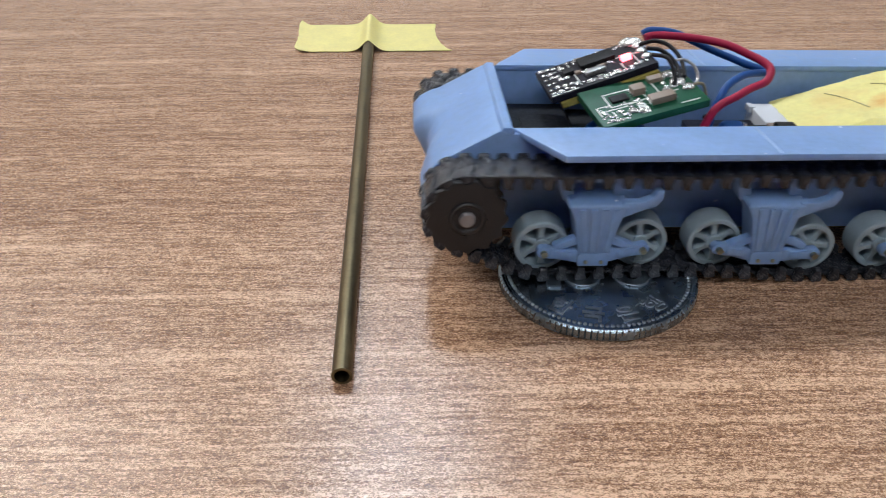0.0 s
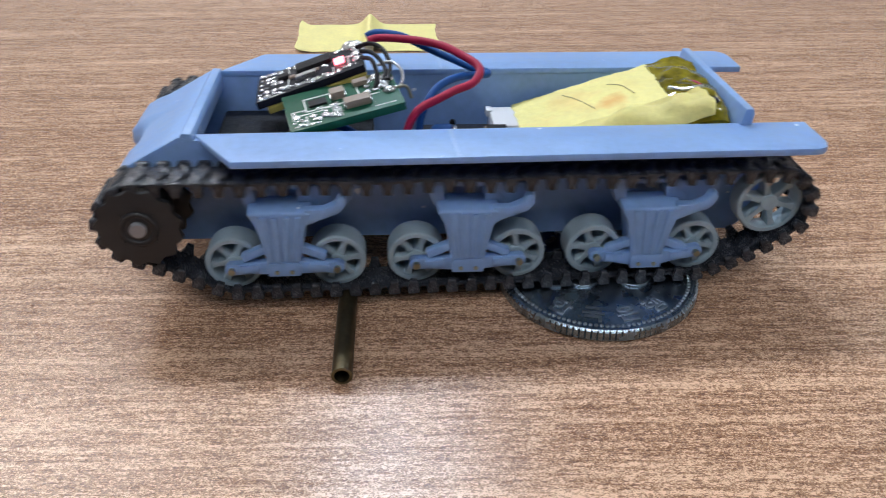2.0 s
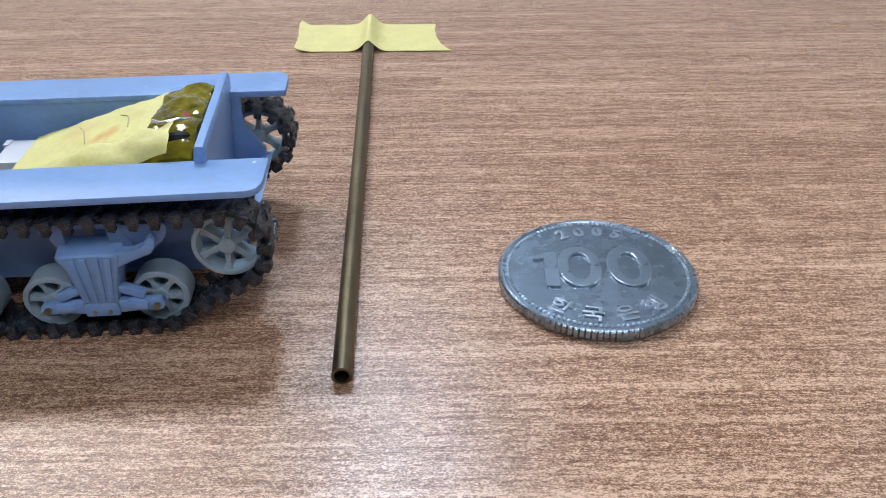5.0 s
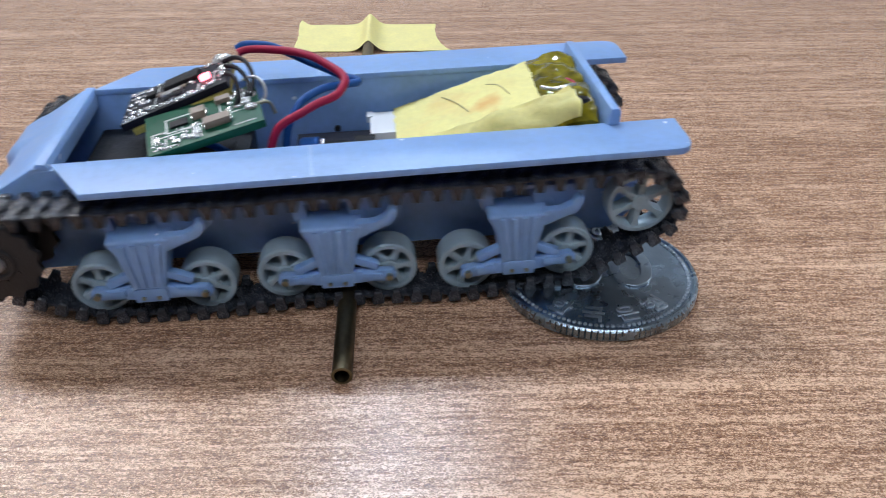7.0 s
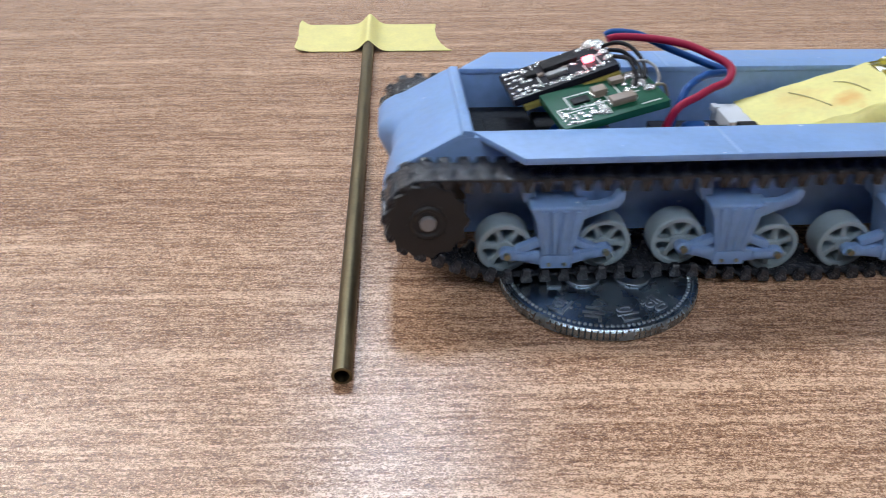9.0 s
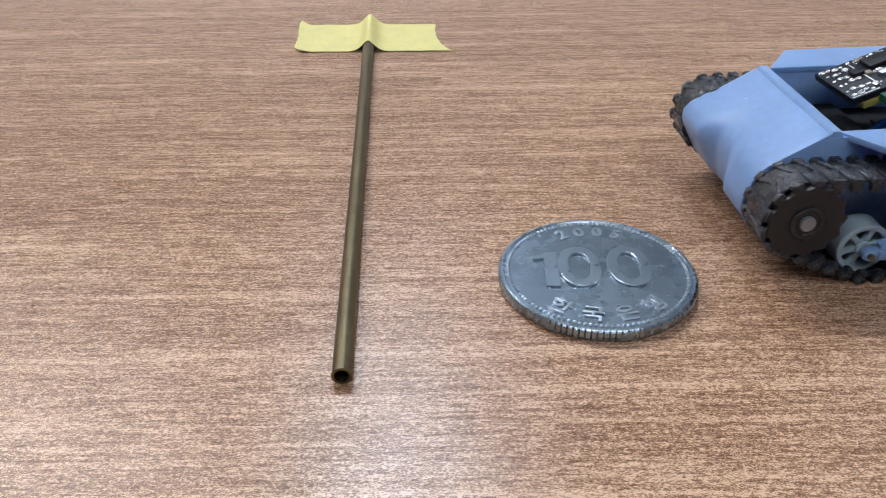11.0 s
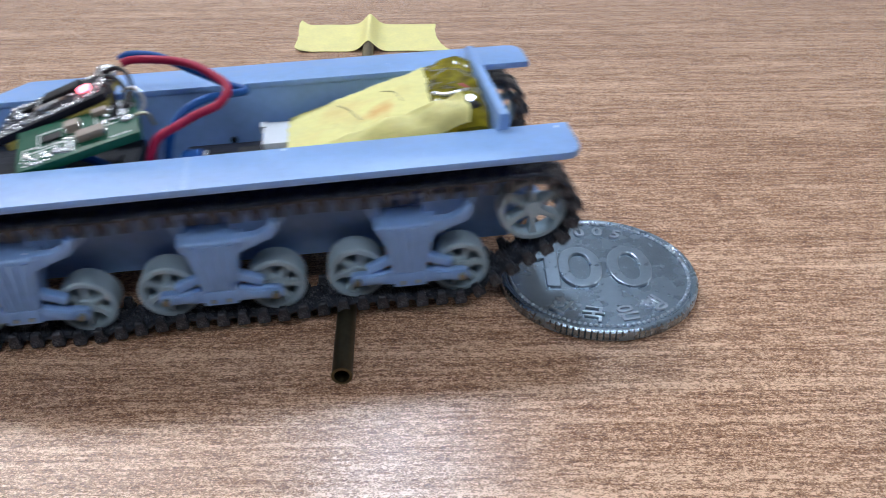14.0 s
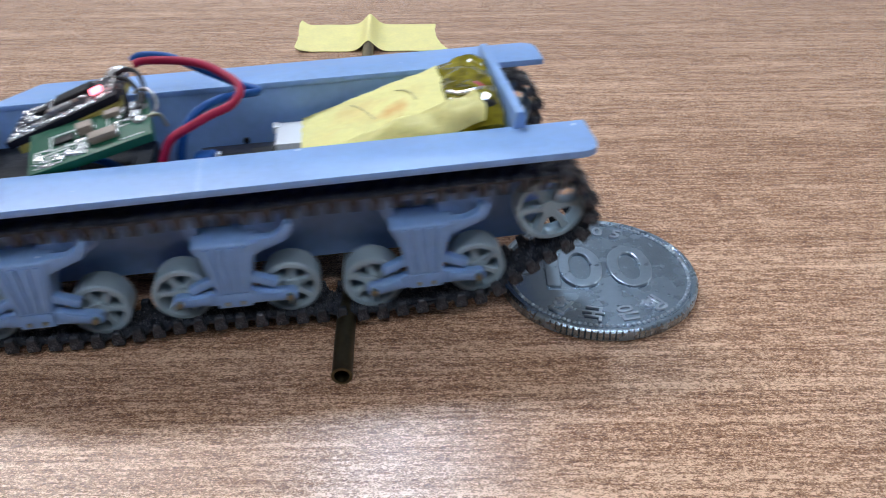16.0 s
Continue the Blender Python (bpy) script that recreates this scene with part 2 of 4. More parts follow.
def lathe(bm, profile, seg, turn=None, closed=True):
    """Profile of (radius, height) turned about z."""
    turn = turn or Matrix()
    rings = []
    for r, z in profile:
        if r < 1e-6:
            rings.append([bm.verts.new(turn @ Vector((0, 0, z)))])
        else:
            rings.append([bm.verts.new(turn @ Vector((r * math.cos(2 * math.pi * k / seg), r * math.sin(2 * math.pi * k / seg), z))) for k in range(seg)])
    pairs = list(zip(rings, rings[1:])) + ([(rings[-1], rings[0])] if closed else [])
    fs = []
    for a, b in pairs:
        for k in range(seg):
            q = [a[k % len(a)], a[(k + 1) % len(a)], b[(k + 1) % len(b)], b[k % len(b)]]
            q = list(dict.fromkeys(q))
            if len(q) > 2:
                fs.append(bm.faces.new(q))
    bmesh.ops.recalc_face_normals(bm, faces=fs)


def smooth_path(points, steps=6):
    """Catmull-Rom through the points."""
    ps = [Vector(p) for p in points]
    ps = [ps[0] * 2 - ps[1]] + ps + [ps[-1] * 2 - ps[-2]]
    out = []
    for i in range(1, len(ps) - 2):
        a, b, c, d = ps[i - 1:i + 3]
        for k in range(steps):
            t = k / steps
            out.append(0.5 * (2 * b + (c - a) * t + (2 * a - 5 * b + 4 * c - d) * t * t + (3 * b - a - 3 * c + d) * t ** 3))
    out.append(ps[-2])
    return out


def tube(bm, path, r, seg=10):
    rings = []
    up = Vector((0.1, 0.2, 1))
    for i, p in enumerate(path):
        d = (path[min(i + 1, len(path) - 1)] - path[max(i - 1, 0)]).normalized()
        s = d.cross(up).normalized()
        up = s.cross(d).normalized()
        rings.append([bm.verts.new(p + r * (math.cos(2 * math.pi * k / seg) * s + math.sin(2 * math.pi * k / seg) * up)) for k in range(seg)])
    for a, b in zip(rings, rings[1:]):
        for k in range(seg):
            bm.faces.new((a[k], a[(k + 1) % seg], b[(k + 1) % seg], b[k]))
    bm.faces.new(rings[0][::-1])
    bm.faces.new(rings[-1])


def mesh_of(name, bm, mat, smooth=35):
    bmesh.ops.scale(bm, vec=(MM, MM, MM), verts=bm.verts)
    me = bpy.data.meshes.new(name)
    bm.to_mesh(me)
    bm.free()
    me.materials.append(mat)
    if smooth:
        me.shade_smooth()
        me.set_sharp_from_angle(angle=radians(smooth))
    return me


def part(name, bm, mat, parent, label="", at=None, smooth=35):
    """Links a bmesh (or a finished mesh) as one object under a thing or a part; at: its pose there, in metres."""
    me = mesh_of(name, bm, mat, smooth) if isinstance(bm, bmesh.types.BMesh) else bm
    ob = new(name, me)
    ob.parent = parent
    if at is not None:
        ob.matrix_basis = at
    return tagged(ob, label)


def thing(name, m=None):
    ob = new(name)
    ob.empty_display_size = 0.005
    if m is not None:
        ob.matrix_basis = m
    return ob


def at_mm(x, y, z, rx=0, ry=0, rz=0):
    return pose(x * MM, y * MM, z * MM, rx, ry, rz)


# ---- the room round the desk ----
def room():
    for name, c, size in (("floor", (0, 300, FLOOR / MM - 50), (6200, 6200, 100)), ("ceiling", (0, 300, CEILING / MM + 50), (6200, 6200, 100)),
                          ("wall_north", (0, 3350, 500), (6200, 100, 2480)), ("wall_south", (0, -2750, 500), (6200, 100, 2480)),
                          ("wall_east", (3050, 300, 500), (100, 6000, 2480)), ("wall_west", (-3050, 300, 500), (100, 6000, 2480))):
        bm = bmesh.new()
        box(bm, c, size)
        ob = new(name, mesh_of(name, bm, CARPET if name == "floor" else FILL_CUT if name == "wall_south" else PAINT, 0))
        tagged(ob, "grey carpet floor of an office" if name == "floor" else "unseen plain dark grey wall, darkened to cut fill light" if name == "wall_south" else "plain white painted " + name.split("_")[0], name.split("_")[0], kind="structure")
    for x, y, watts, wide, deep, tint in PANELS:
        lamp = tagged(thing("ceiling_lamp", pose(x, y, CEILING)), "unseen white rectangular office ceiling lamp, lit", "ceiling lamp", "ceiling lamps")
        bm = bmesh.new()
        w, d = wide * 1000 + 20, deep * 1000 + 20
        for sx, sy, lx, ly in ((-w / 2 - 10, 0, 20, d + 40), (w / 2 + 10, 0, 20, d + 40), (0, -d / 2 - 10, w, 20), (0, d / 2 + 10, w, 20)):
            box(bm, (sx, sy, -20), (lx, ly, 40), bevel=2)
        part("frame", bm, WHITE_METAL, lamp)
        bm = bmesh.new()
        box(bm, (0, 0, -12), (w - 2, d - 2, 8))
        part("diffuser", bm, LAMP_GLASS, lamp, "glowing white diffuser")
        data = bpy.data.lights.new("panel_light", "AREA")
        data.shape, data.size, data.size_y, data.energy, data.color = "RECTANGLE", wide, deep, watts, tint
        ob = new("panel_light", data)
        ob.matrix_basis = pose(x, y, CEILING - 0.045)


def desk():
    d = tagged(thing("desk", pose(0, 0.15, FLOOR)), "wide desk with a light brown wood-grain laminate top", "desk")
    bm = bmesh.new()
    box(bm, (0, 0, -FLOOR / MM - 14), (1600, 800, 28), bevel=1.5)
    part("tabletop", bm, WOOD, d, "brown laminate with fine streaks")
    for x in (-740, 740):
        bm = bmesh.new()
        box(bm, (x, 0, (-FLOOR / MM - 28) / 2), (28, 700, -FLOOR / MM - 28), bevel=1.5)
        part("side_panel", bm, WOOD, d)


# ---- things on the desk ----
PIPE_R = 1.1


def brass_tube():
    lean = math.degrees(math.atan2(4.4, 101.4))
    t = tagged(thing("brass_tube", at_mm(-10.62, 64.0, PIPE_R, 0, 0, lean)), "thin tarnished brass tube lying on the desk, taped at one end", "tube")
    bm = bmesh.new()
    lathe(bm, [(PIPE_R, 0), (PIPE_R, 117), (PIPE_R - 0.28, 117), (PIPE_R - 0.28, 0.0)], 28, Matrix.Rotation(-math.pi / 2, 4, "X"))
    part("tube_wall", bm, BRASS, t)
    bm = bmesh.new()
    lathe(bm, [(PIPE_R + 0.012, -0.02), (PIPE_R + 0.012, 0.10), (PIPE_R - 0.29, 0.10), (PIPE_R - 0.29, -0.02)], 28, Matrix.Rotation(-math.pi / 2, 4, "X"))
    part("cut_edge", bm, BRASS_CUT, t, "brighter cut rim of the tube")


def masking_tape():
    """A strip that lies on the desk and tents over the tube."""
    bm = bmesh.new()
    nx, ny = 72, 16
    grid = []
    for j in range(ny + 1):
        v = j / ny
        row = []
        y = 164.6 + v * 17.4
        left = -30.3 - 0.9 * v + 1.0 * noise.noise(Vector((v * 7, 1.3, 0))) + 0.7 * max(0, v - 0.55) * math.sin(v * 19)
        right = 2.3 - 3.4 * v ** 0.55 - 0.9 * math.sin(v * 3.1) + 0.28 * noise.noise(Vector((v * 13, 8, 0)))
        ridge = -14.95 - 0.0434 * (y - 164)
        for i in range(nx + 1):
            u = i / nx
            x = left + (right - left) * u
            d = abs(x - ridge)
            h = 2.35 * math.exp(-(d / 1.75) ** 1.7)
            z = 0.12 + h + 0.09 * noise.noise(Vector((x * 0.25, y * 0.25, 2)))
            if u < 0.10:
                z += (0.10 - u) * 9 * max(0, noise.noise(Vector((y * 0.23, 3.1, 0))) + 0.35)
            if u < 0.06 and v > 0.8:
                y2 = y + (0.06 - u) * 45 * (v - 0.8) * 5
            else:
                y2 = y
            if abs(d) < 1.6:
                y2 += 0.25 * (1 - d / 1.6) * (v - 0.3)
            row.append(bm.verts.new((x, y2 + 0.15 * noise.noise(Vector((x * 0.3, v * 2, 5))), 0.12 + max(z, 0.1))))
        grid.append(row)
    low = [[bm.verts.new((v.co.x, v.co.y, v.co.z - 0.12)) for v in row] for row in grid]
    for j in range(ny):
        for i in range(nx):
            bm.faces.new((grid[j][i], grid[j][i + 1], grid[j + 1][i + 1], grid[j + 1][i]))
            bm.faces.new((low[j][i], low[j + 1][i], low[j + 1][i + 1], low[j][i + 1]))
    for j in range(ny):
        bm.faces.new((grid[j][0], grid[j + 1][0], low[j + 1][0], low[j][0]))
        bm.faces.new((grid[j][nx], low[j][nx], low[j + 1][nx], grid[j + 1][nx]))
    for i in range(nx):
        bm.faces.new((grid[0][i], low[0][i], low[0][i + 1], grid[0][i + 1]))
        bm.faces.new((grid[ny][i], grid[ny][i + 1], low[ny][i + 1], low[ny][i]))
    bmesh.ops.recalc_face_normals(bm, faces=bm.faces[:])
    ob = new("masking_tape", mesh_of("masking_tape", bm, TAPE, 50))
    tagged(ob, "torn strip of yellow masking tape holding down a tube", "tape")


COIN = (18.74, 82.15)
COIN_T = 1.66


def letters(name, text, size, x, y, turn, parent, mat, lift=0.2, font_y=1.0):
    cu = bpy.data.curves.new(name, "FONT")
    cu.body, cu.size, cu.align_x, cu.align_y = text, size * MM, "CENTER", "CENTER"
    cu.extrude, cu.bevel_depth, cu.bevel_resolution, cu.resolution_u, cu.offset = lift * MM, (0.15 if size > 5 else 0.07) * MM, 3, 6, 0.0
    tmp = bpy.data.objects.new(name, cu)
    scene.collection.objects.link(tmp)
    bpy.context.view_layer.update()
    me = bpy.data.meshes.new_from_object(tmp.evaluated_get(bpy.context.evaluated_depsgraph_get()))
    bpy.data.objects.remove(tmp)
    me.materials.clear()
    me.materials.append(mat)
    me.transform(Matrix.Diagonal((1, font_y, 1, 1)))
    ob = new(name, me)
    ob.parent = parent
    ob.matrix_basis = at_mm(x, y, COIN_T - 0.14, 0, 0, turn)
    return ob


def coin():
    c = tagged(thing("coin", at_mm(*COIN, 0)), "worn silver-grey coin with a raised value, lying on the desk", "coin")
    bm = bmesh.new()
    n = 110
    seg = n * 6
    reed = (0.0, 0.0, 0.0, 0.0, 0.0, -0.15)
    prof = [(0, 0.0), (11.5, 0.0), (11.85, 0.18), (12.0, 0.34, 1), (12.0, COIN_T - 0.30, 1), (11.85, COIN_T - 0.10), (11.7, COIN_T), (11.45, COIN_T), (11.28, COIN_T - 0.16), (0, COIN_T - 0.14)]
    rings = []
    for p in prof:
        if p[0] == 0:
            rings.append([bm.verts.new((0, 0, p[1]))])
            continue
        rings.append([bm.verts.new(((p[0] + (reed[k % 6] if len(p) > 2 else 0)) * math.cos(2 * math.pi * k / seg), (p[0] + (reed[k % 6] if len(p) > 2 else 0)) * math.sin(2 * math.pi * k / seg), p[1])) for k in range(seg)])
    for a, b in zip(rings, rings[1:]):
        for k in range(seg):
            q = list(dict.fromkeys([a[k % len(a)], a[(k + 1) % len(a)], b[(k + 1) % len(b)], b[k % len(b)]]))
            bm.faces.new(q)
    bmesh.ops.recalc_face_normals(bm, faces=bm.faces[:])
    part("disc", bm, NICKEL, c, "reeded edge and plain field", smooth=28)
    bm = bmesh.new()
    for k in range(112):
        a = 2 * math.pi * k / 112
        ball(bm, (10.85 * math.cos(a), 10.85 * math.sin(a), COIN_T - 0.14), 0.25, (1, 1, 0.9), 8, 5)
    tagged(part("bead_ring", bm, NICKEL_GLINT, c, "ring of tiny raised beads"), kind="stuff")
    bm = bmesh.new()
    slab(bm, [(0.95, 3.65), (0.95, -3.65), (-0.75, -3.65), (-0.75, 2.3), (-1.5, 2.05), (-2.15, 2.05), (-2.15, 2.6), (-1.1, 2.95), (-0.45, 3.65)], -0.1, 0.31, bevel=0.13, axis="z")
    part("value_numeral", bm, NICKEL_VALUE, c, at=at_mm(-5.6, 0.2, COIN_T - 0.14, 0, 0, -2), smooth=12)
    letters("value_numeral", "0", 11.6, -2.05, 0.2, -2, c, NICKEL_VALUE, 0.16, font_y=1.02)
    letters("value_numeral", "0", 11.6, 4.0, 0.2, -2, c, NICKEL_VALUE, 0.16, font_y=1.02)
    for k, ch in enumerate("2005"):
        a = radians(113 - k * 15.5)
        letters("year_numeral", ch, 2.7, 8.75 * math.cos(a) + 0.15, 8.75 * math.sin(a), math.degrees(a) - 90, c, NICKEL_GLINT, 0.12)
    for k, ch in enumerate("\ud55c\uad6d\uc740\ud589"):
        a = radians(-127 + k * 25.3)
        letters("raised_letter", ch, 2.9, 9.0 * math.cos(a), 9.0 * math.sin(a), math.degrees(a) + 90, c, NICKEL_GLINT, 0.12)


# ---- the model tank; x runs to its rear, y away from the camera ----
YC = 1.2
IN, OUT = 9.4, 16.8
ZF = 17.0
SPR = (-35.9, 9.6)
IDL = (35.0, 10.3)
WHEEL_R = 3.25
WHEEL_Z = 4.0
BOGIES = (-20.8, 0.0, 20.8)
WX = 5.9
LINK_R_S, LINK_R_I, LINK_R_W = 4.55, 4.5, 3.3
TRACK_Y = 13.7


def track_loop():
    """The belt's line round sprocket, idler and road wheels, as a closed path by length."""
    pts = []
    for (x, z), r in ((SPR, LINK_R_S), (IDL, LINK_R_I), ((BOGIES[0] - WX, WHEEL_Z), LINK_R_W), ((BOGIES[2] + WX, WHEEL_Z), LINK_R_W)):
        for k in range(72):
            a = 2 * math.pi * k / 72
            pts.append((x + r * math.cos(a), z + r * math.sin(a)))
    pts = sorted(set(pts))

    def chain(seq):
        out = []
        for p in seq:
            while len(out) > 1 and (out[-1][0] - out[-2][0]) * (p[1] - out[-2][1]) - (out[-1][1] - out[-2][1]) * (p[0] - out[-2][0]) <= 0:
                out.pop()
            out.append(p)
        return out[:-1]

    loop = chain(pts) + chain(pts[::-1])
    loop = loop[::-1]
    loop.append(loop[0])
    arc = [0.0]
    for a, b in zip(loop, loop[1:]):
        arc.append(arc[-1] + math.hypot(b[0] - a[0], b[1] - a[1]))
    return np.array(arc), np.array([p[0] for p in loop]), np.array([p[1] for p in loop])


ARC, LOOP_X, LOOP_Z = track_loop()
LOOP = ARC[-1]
LINKS = round(LOOP / 2.25)


def on_loop(s):
    s = s % LOOP
    e = 0.5
    x, z = np.interp(s, ARC, LOOP_X), np.interp(s, ARC, LOOP_Z)
    x1, z1 = np.interp((s + e) % LOOP, ARC, LOOP_X), np.interp((s + e) % LOOP, ARC, LOOP_Z)
    x0, z0 = np.interp((s - e) % LOOP, ARC, LOOP_X), np.interp((s - e) % LOOP, ARC, LOOP_Z)
    if z > 12.5:
        z -= 0.25 * math.sin(math.pi * min(max((x + 36) / 70, 0), 1)) * (1 + 0.5 * math.sin(x * 0.45))
    return x, z, math.atan2(z1 - z0, x1 - x0)


def link_meshes():
    """One link and the connector at each of its ends: x along the belt, z outwards from it, y across."""
    bm = bmesh.new()
    box(bm, (0, 0, 0.05), (2.35, 4.3, 0.3), bevel=0.05)
    box(bm, (0, 0, 0.2), (1.8, 4.3, 0.4), bevel=0.12)
    for s in (-1, 1):
        box(bm, (0.1 + 0.2, s * 1.15, 0.45), (0.6, 2.5, 0.42), Matrix.Rotation(s * 0.42, 4, "Z"), bevel=0.1)
    for v in bm.verts:
        v.co += 0.08 * Vector((noise.noise(v.co * 2.7), noise.noise(v.co * 2.9 + Vector((9, 0, 0))), noise.noise(v.co * 2.3 + Vector((0, 7, 0)))))
    body = mesh_of("track_link", bm, RUBBER, 38)
    bm = bmesh.new()
    slab(bm, [(-0.62, 0.68), (-0.74, 0.3), (-0.72, -0.1), (-0.52, -0.42), (-0.50, -0.8), (-0.42, -1.12), (0.42, -1.12), (0.50, -0.8), (0.52, -0.42), (0.72, -0.1), (0.74, 0.3), (0.62, 0.68)], -0.42, 0.42, bevel=0.2)
    for v in bm.verts:
        v.co += 0.10 * Vector((noise.noise(v.co * 2.7), noise.noise(v.co * 2.9 + Vector((9, 0, 0))), noise.noise(v.co * 2.3 + Vector((0, 7, 0)))))
    return body, mesh_of("end_connector", bm, RUBBER, 42)


def wheel_meshes(r, width, hub, rim):
    """A spoked wheel about y: its rim, its hub and one spoke."""
    turn = Matrix.Rotation(math.pi / 2, 4, "X")
    w = width / 2
    bm = bmesh.new()
    lathe(bm, [(r - rim, -w), (r - 0.14, -w), (r, -w + 0.18), (r, w - 0.18), (r - 0.14, w), (r - rim, w), (r - rim - 0.12, w - 0.25), (r - rim - 0.12, -w + 0.25)], 40, turn)
    a = mesh_of("wheel_rim", bm, RESIN_WHEEL)
    bm = bmesh.new()
    lathe(bm, [(0, -w), (hub - 0.1, -w), (hub, -w + 0.12), (hub, w - 0.12), (hub - 0.1, w), (0, w)], 20, turn, closed=False)
    b = mesh_of("hub", bm, RESIN_WHEEL)
    bm = bmesh.new()
    mid = (hub + r - rim) / 2
    slab(bm, [(-0.42, hub - 0.2), (0.42, hub - 0.2), (0.25, mid), (0.5, r - rim), (-0.5, r - rim), (-0.25, mid)], -w + 0.3, w - 0.3, bevel=0.05)
    c = mesh_of("spoke", bm, RESIN_WHEEL)
    return a, b, c


def wheel(name, meshes, label, x, y, z):
    ob = part(name, meshes[0], None, tank, label, at_mm(x, y, z))
    part("hub", meshes[1], None, ob)
    for k in range(6):
        part("spoke", meshes[2], None, ob, at=pose(0, 0, 0, 0, 60 * k, 0))
    return ob


def sprocket_mesh():
    bm = bmesh.new()
    n = 13
    out = []
    for k in range(n):
        for da, r in ((-0.40, 4.25), (-0.12, 4.55), (0.14, 4.8), (0.30, 4.5)):
            a = 2 * math.pi * (k + da) / n
            out.append((r * math.cos(a), r * math.sin(a)))
    slab(bm, out, -3.15, -2.45, bevel=0.08)
    slab(bm, out, 2.45, 3.15, bevel=0.08)
    turn = Matrix.Rotation(math.pi / 2, 4, "X")
    lathe(bm, [(0, -2.5), (2.6, -2.5), (2.6, 2.5), (0, 2.5)], 28, turn, closed=False)
    for k in range(8):
        a = 2 * math.pi * k / 8
        for s in (-1, 1):
            cyl(bm, (2.35 * math.cos(a), s * 3.1, 2.35 * math.sin(a)), (2.35 * math.cos(a), s * 3.26, 2.35 * math.sin(a)), 0.16, seg=8)
    return mesh_of("sprocket", bm, SPROCKET, 30)


tank = tagged(thing("model_tank", at_mm(0, 90, 0)), "3D-printed blue-grey resin model tank chassis with exposed electronics", "model tank")
spinners = []
links = []
arms = []
WHEEL_X = [cx + e * WX for cx in BOGIES for e in (-1, 1)]
REST = (0.25, -0.35, 0.5, 0.1, -0.65, 0.05)


def crown(x, y):
    """How far the upper hull, printed with a slight warp, stands above its even level."""
    k = min(max((x + 28) / 66, 0), 1)
    return 0.3 + 0.7 * k if y < YC else 0.75 + 0.2 * k


def hull():
    yn, yf = YC - IN, YC + IN + 0.8
    side = [(-31.6, 16.9), (-38.2, 13.3), (-39.7, 11.6), (-39.8, 9.0), (-38.6, 5.8), (-36.5, 4.4), (33.0, 4.4), (36.0, 7.0), (36.2, 9.6), (33.9, 13.0), (33.6, 17.0), (-29.0, 17.0)]
    for s in (-1, 1):
        wall = yn if s < 0 else yf
        a, b = sorted((wall, wall + s * 1.0))
        bm = bmesh.new()
        slab(bm, side, a, b, bevel=0.08)
        for v in bm.verts:
            if v.co.z > 16.7 and v.co.x > -30:
                v.co.z += crown(v.co.x, v.co.y) - 0.3
        part("hull_side", bm, RESIN, tank)
    bm = bmesh.new()
    slab(bm, [(-36.5, 4.4), (33.0, 4.4), (33.0, 5.6), (-36.0, 5.6)], yn, yf)
    part("hull_floor", bm, RESIN, tank)
    nose = [(-31.0, 17.2), (-32.0, 17.35), (-34.2, 16.1), (-36.4, 14.87), (-38.4, 13.7), (-39.4, 12.9), (-40.0, 11.8), (-40.2, 10.5), (-40.1, 9.0), (-39.7, 7.4), (-39.0, 6.0), (-38.0, 5.0),
            (-36.5, 4.3), (-36.0, 5.6), (-37.4, 8.0), (-37.6, 11.5), (-31.0, 15.8)]

    def step(a, b, v):
        k = min(max((v - a) / (b - a), 0), 1)
        return k * k * (3 - 2 * k)
    bm = bmesh.new()
    loops = []
    rows = 44
    for j in range(rows + 1):
        v = j / rows
        y = yn - 0.98 + v * (yf - yn + 1.96)
        far = step(0.56, 0.70, v)
        near = 1 - step(0.26, 0.40, v)
        loop = []
        for i, (x, z) in enumerate(nose):
            if 4 <= i <= 11:
                swell = math.sin(math.pi * (i - 3.2) / 8.0)
                high = math.exp(-((z - 11.4) / 2.6) ** 2)
                low = math.exp(-((z - 7.6) / 2.3) ** 2)
                x += -1.3 * far * high - 1.0 * near * low + 0.7 * (1 - far) * (1 - near) * max(swell, 0)
                x += 0.12 * noise.noise(Vector((y * 0.4, z * 0.5, 3)))
            loop.append(bm.verts.new((x, y, z)))
        loops.append(loop)
    for p, q in zip(loops, loops[1:]):
        for i in range(len(nose)):
            k = (i + 1) % len(nose)
            bm.faces.new((p[i], p[k], q[k], q[i]))
    bm.faces.new(loops[0][::-1])
    bm.faces.new(loops[-1])
    bmesh.ops.recalc_face_normals(bm, faces=bm.faces[:])
    ends = [e for e in bm.edges if e.calc_face_angle(0) > 1.2]
    bmesh.ops.bevel(bm, geom=ends, offset=0.22, segments=2, affect="EDGES", profile=0.6)
    part("nose_plate", bm, RESIN, tank, "sloping front plate swelling into two rounded bosses", smooth=50)
    bm = bmesh.new()
    slab(bm, [(-31.9, 17.2), (-31.5, 17.75), (-30.5, 17.75), (-30.2, 17.1), (-30.2, 15.4), (-31.2, 15.6)], yn - 0.9, yf + 0.9, bevel=0.15)
    for v in bm.verts:
        v.co.z += 0.12 * noise.noise(v.co * 1.7) if v.co.z > 17 else 0
    part("front_lip", bm, RESIN, tank, "raised lip behind the front plate")
    bm = bmesh.new()
    slab(bm, [(31.2, 8.0), (32.3, 7.4), (33.3, 18.7), (33.1, 19.4), (32.1, 19.4), (31.7, 17.0)], yn - 0.6, yf + 1.3, bevel=0.3)
    for v in bm.verts:
        v.co.x -= 0.5 * (v.co.y - yn) / (yf - yn)
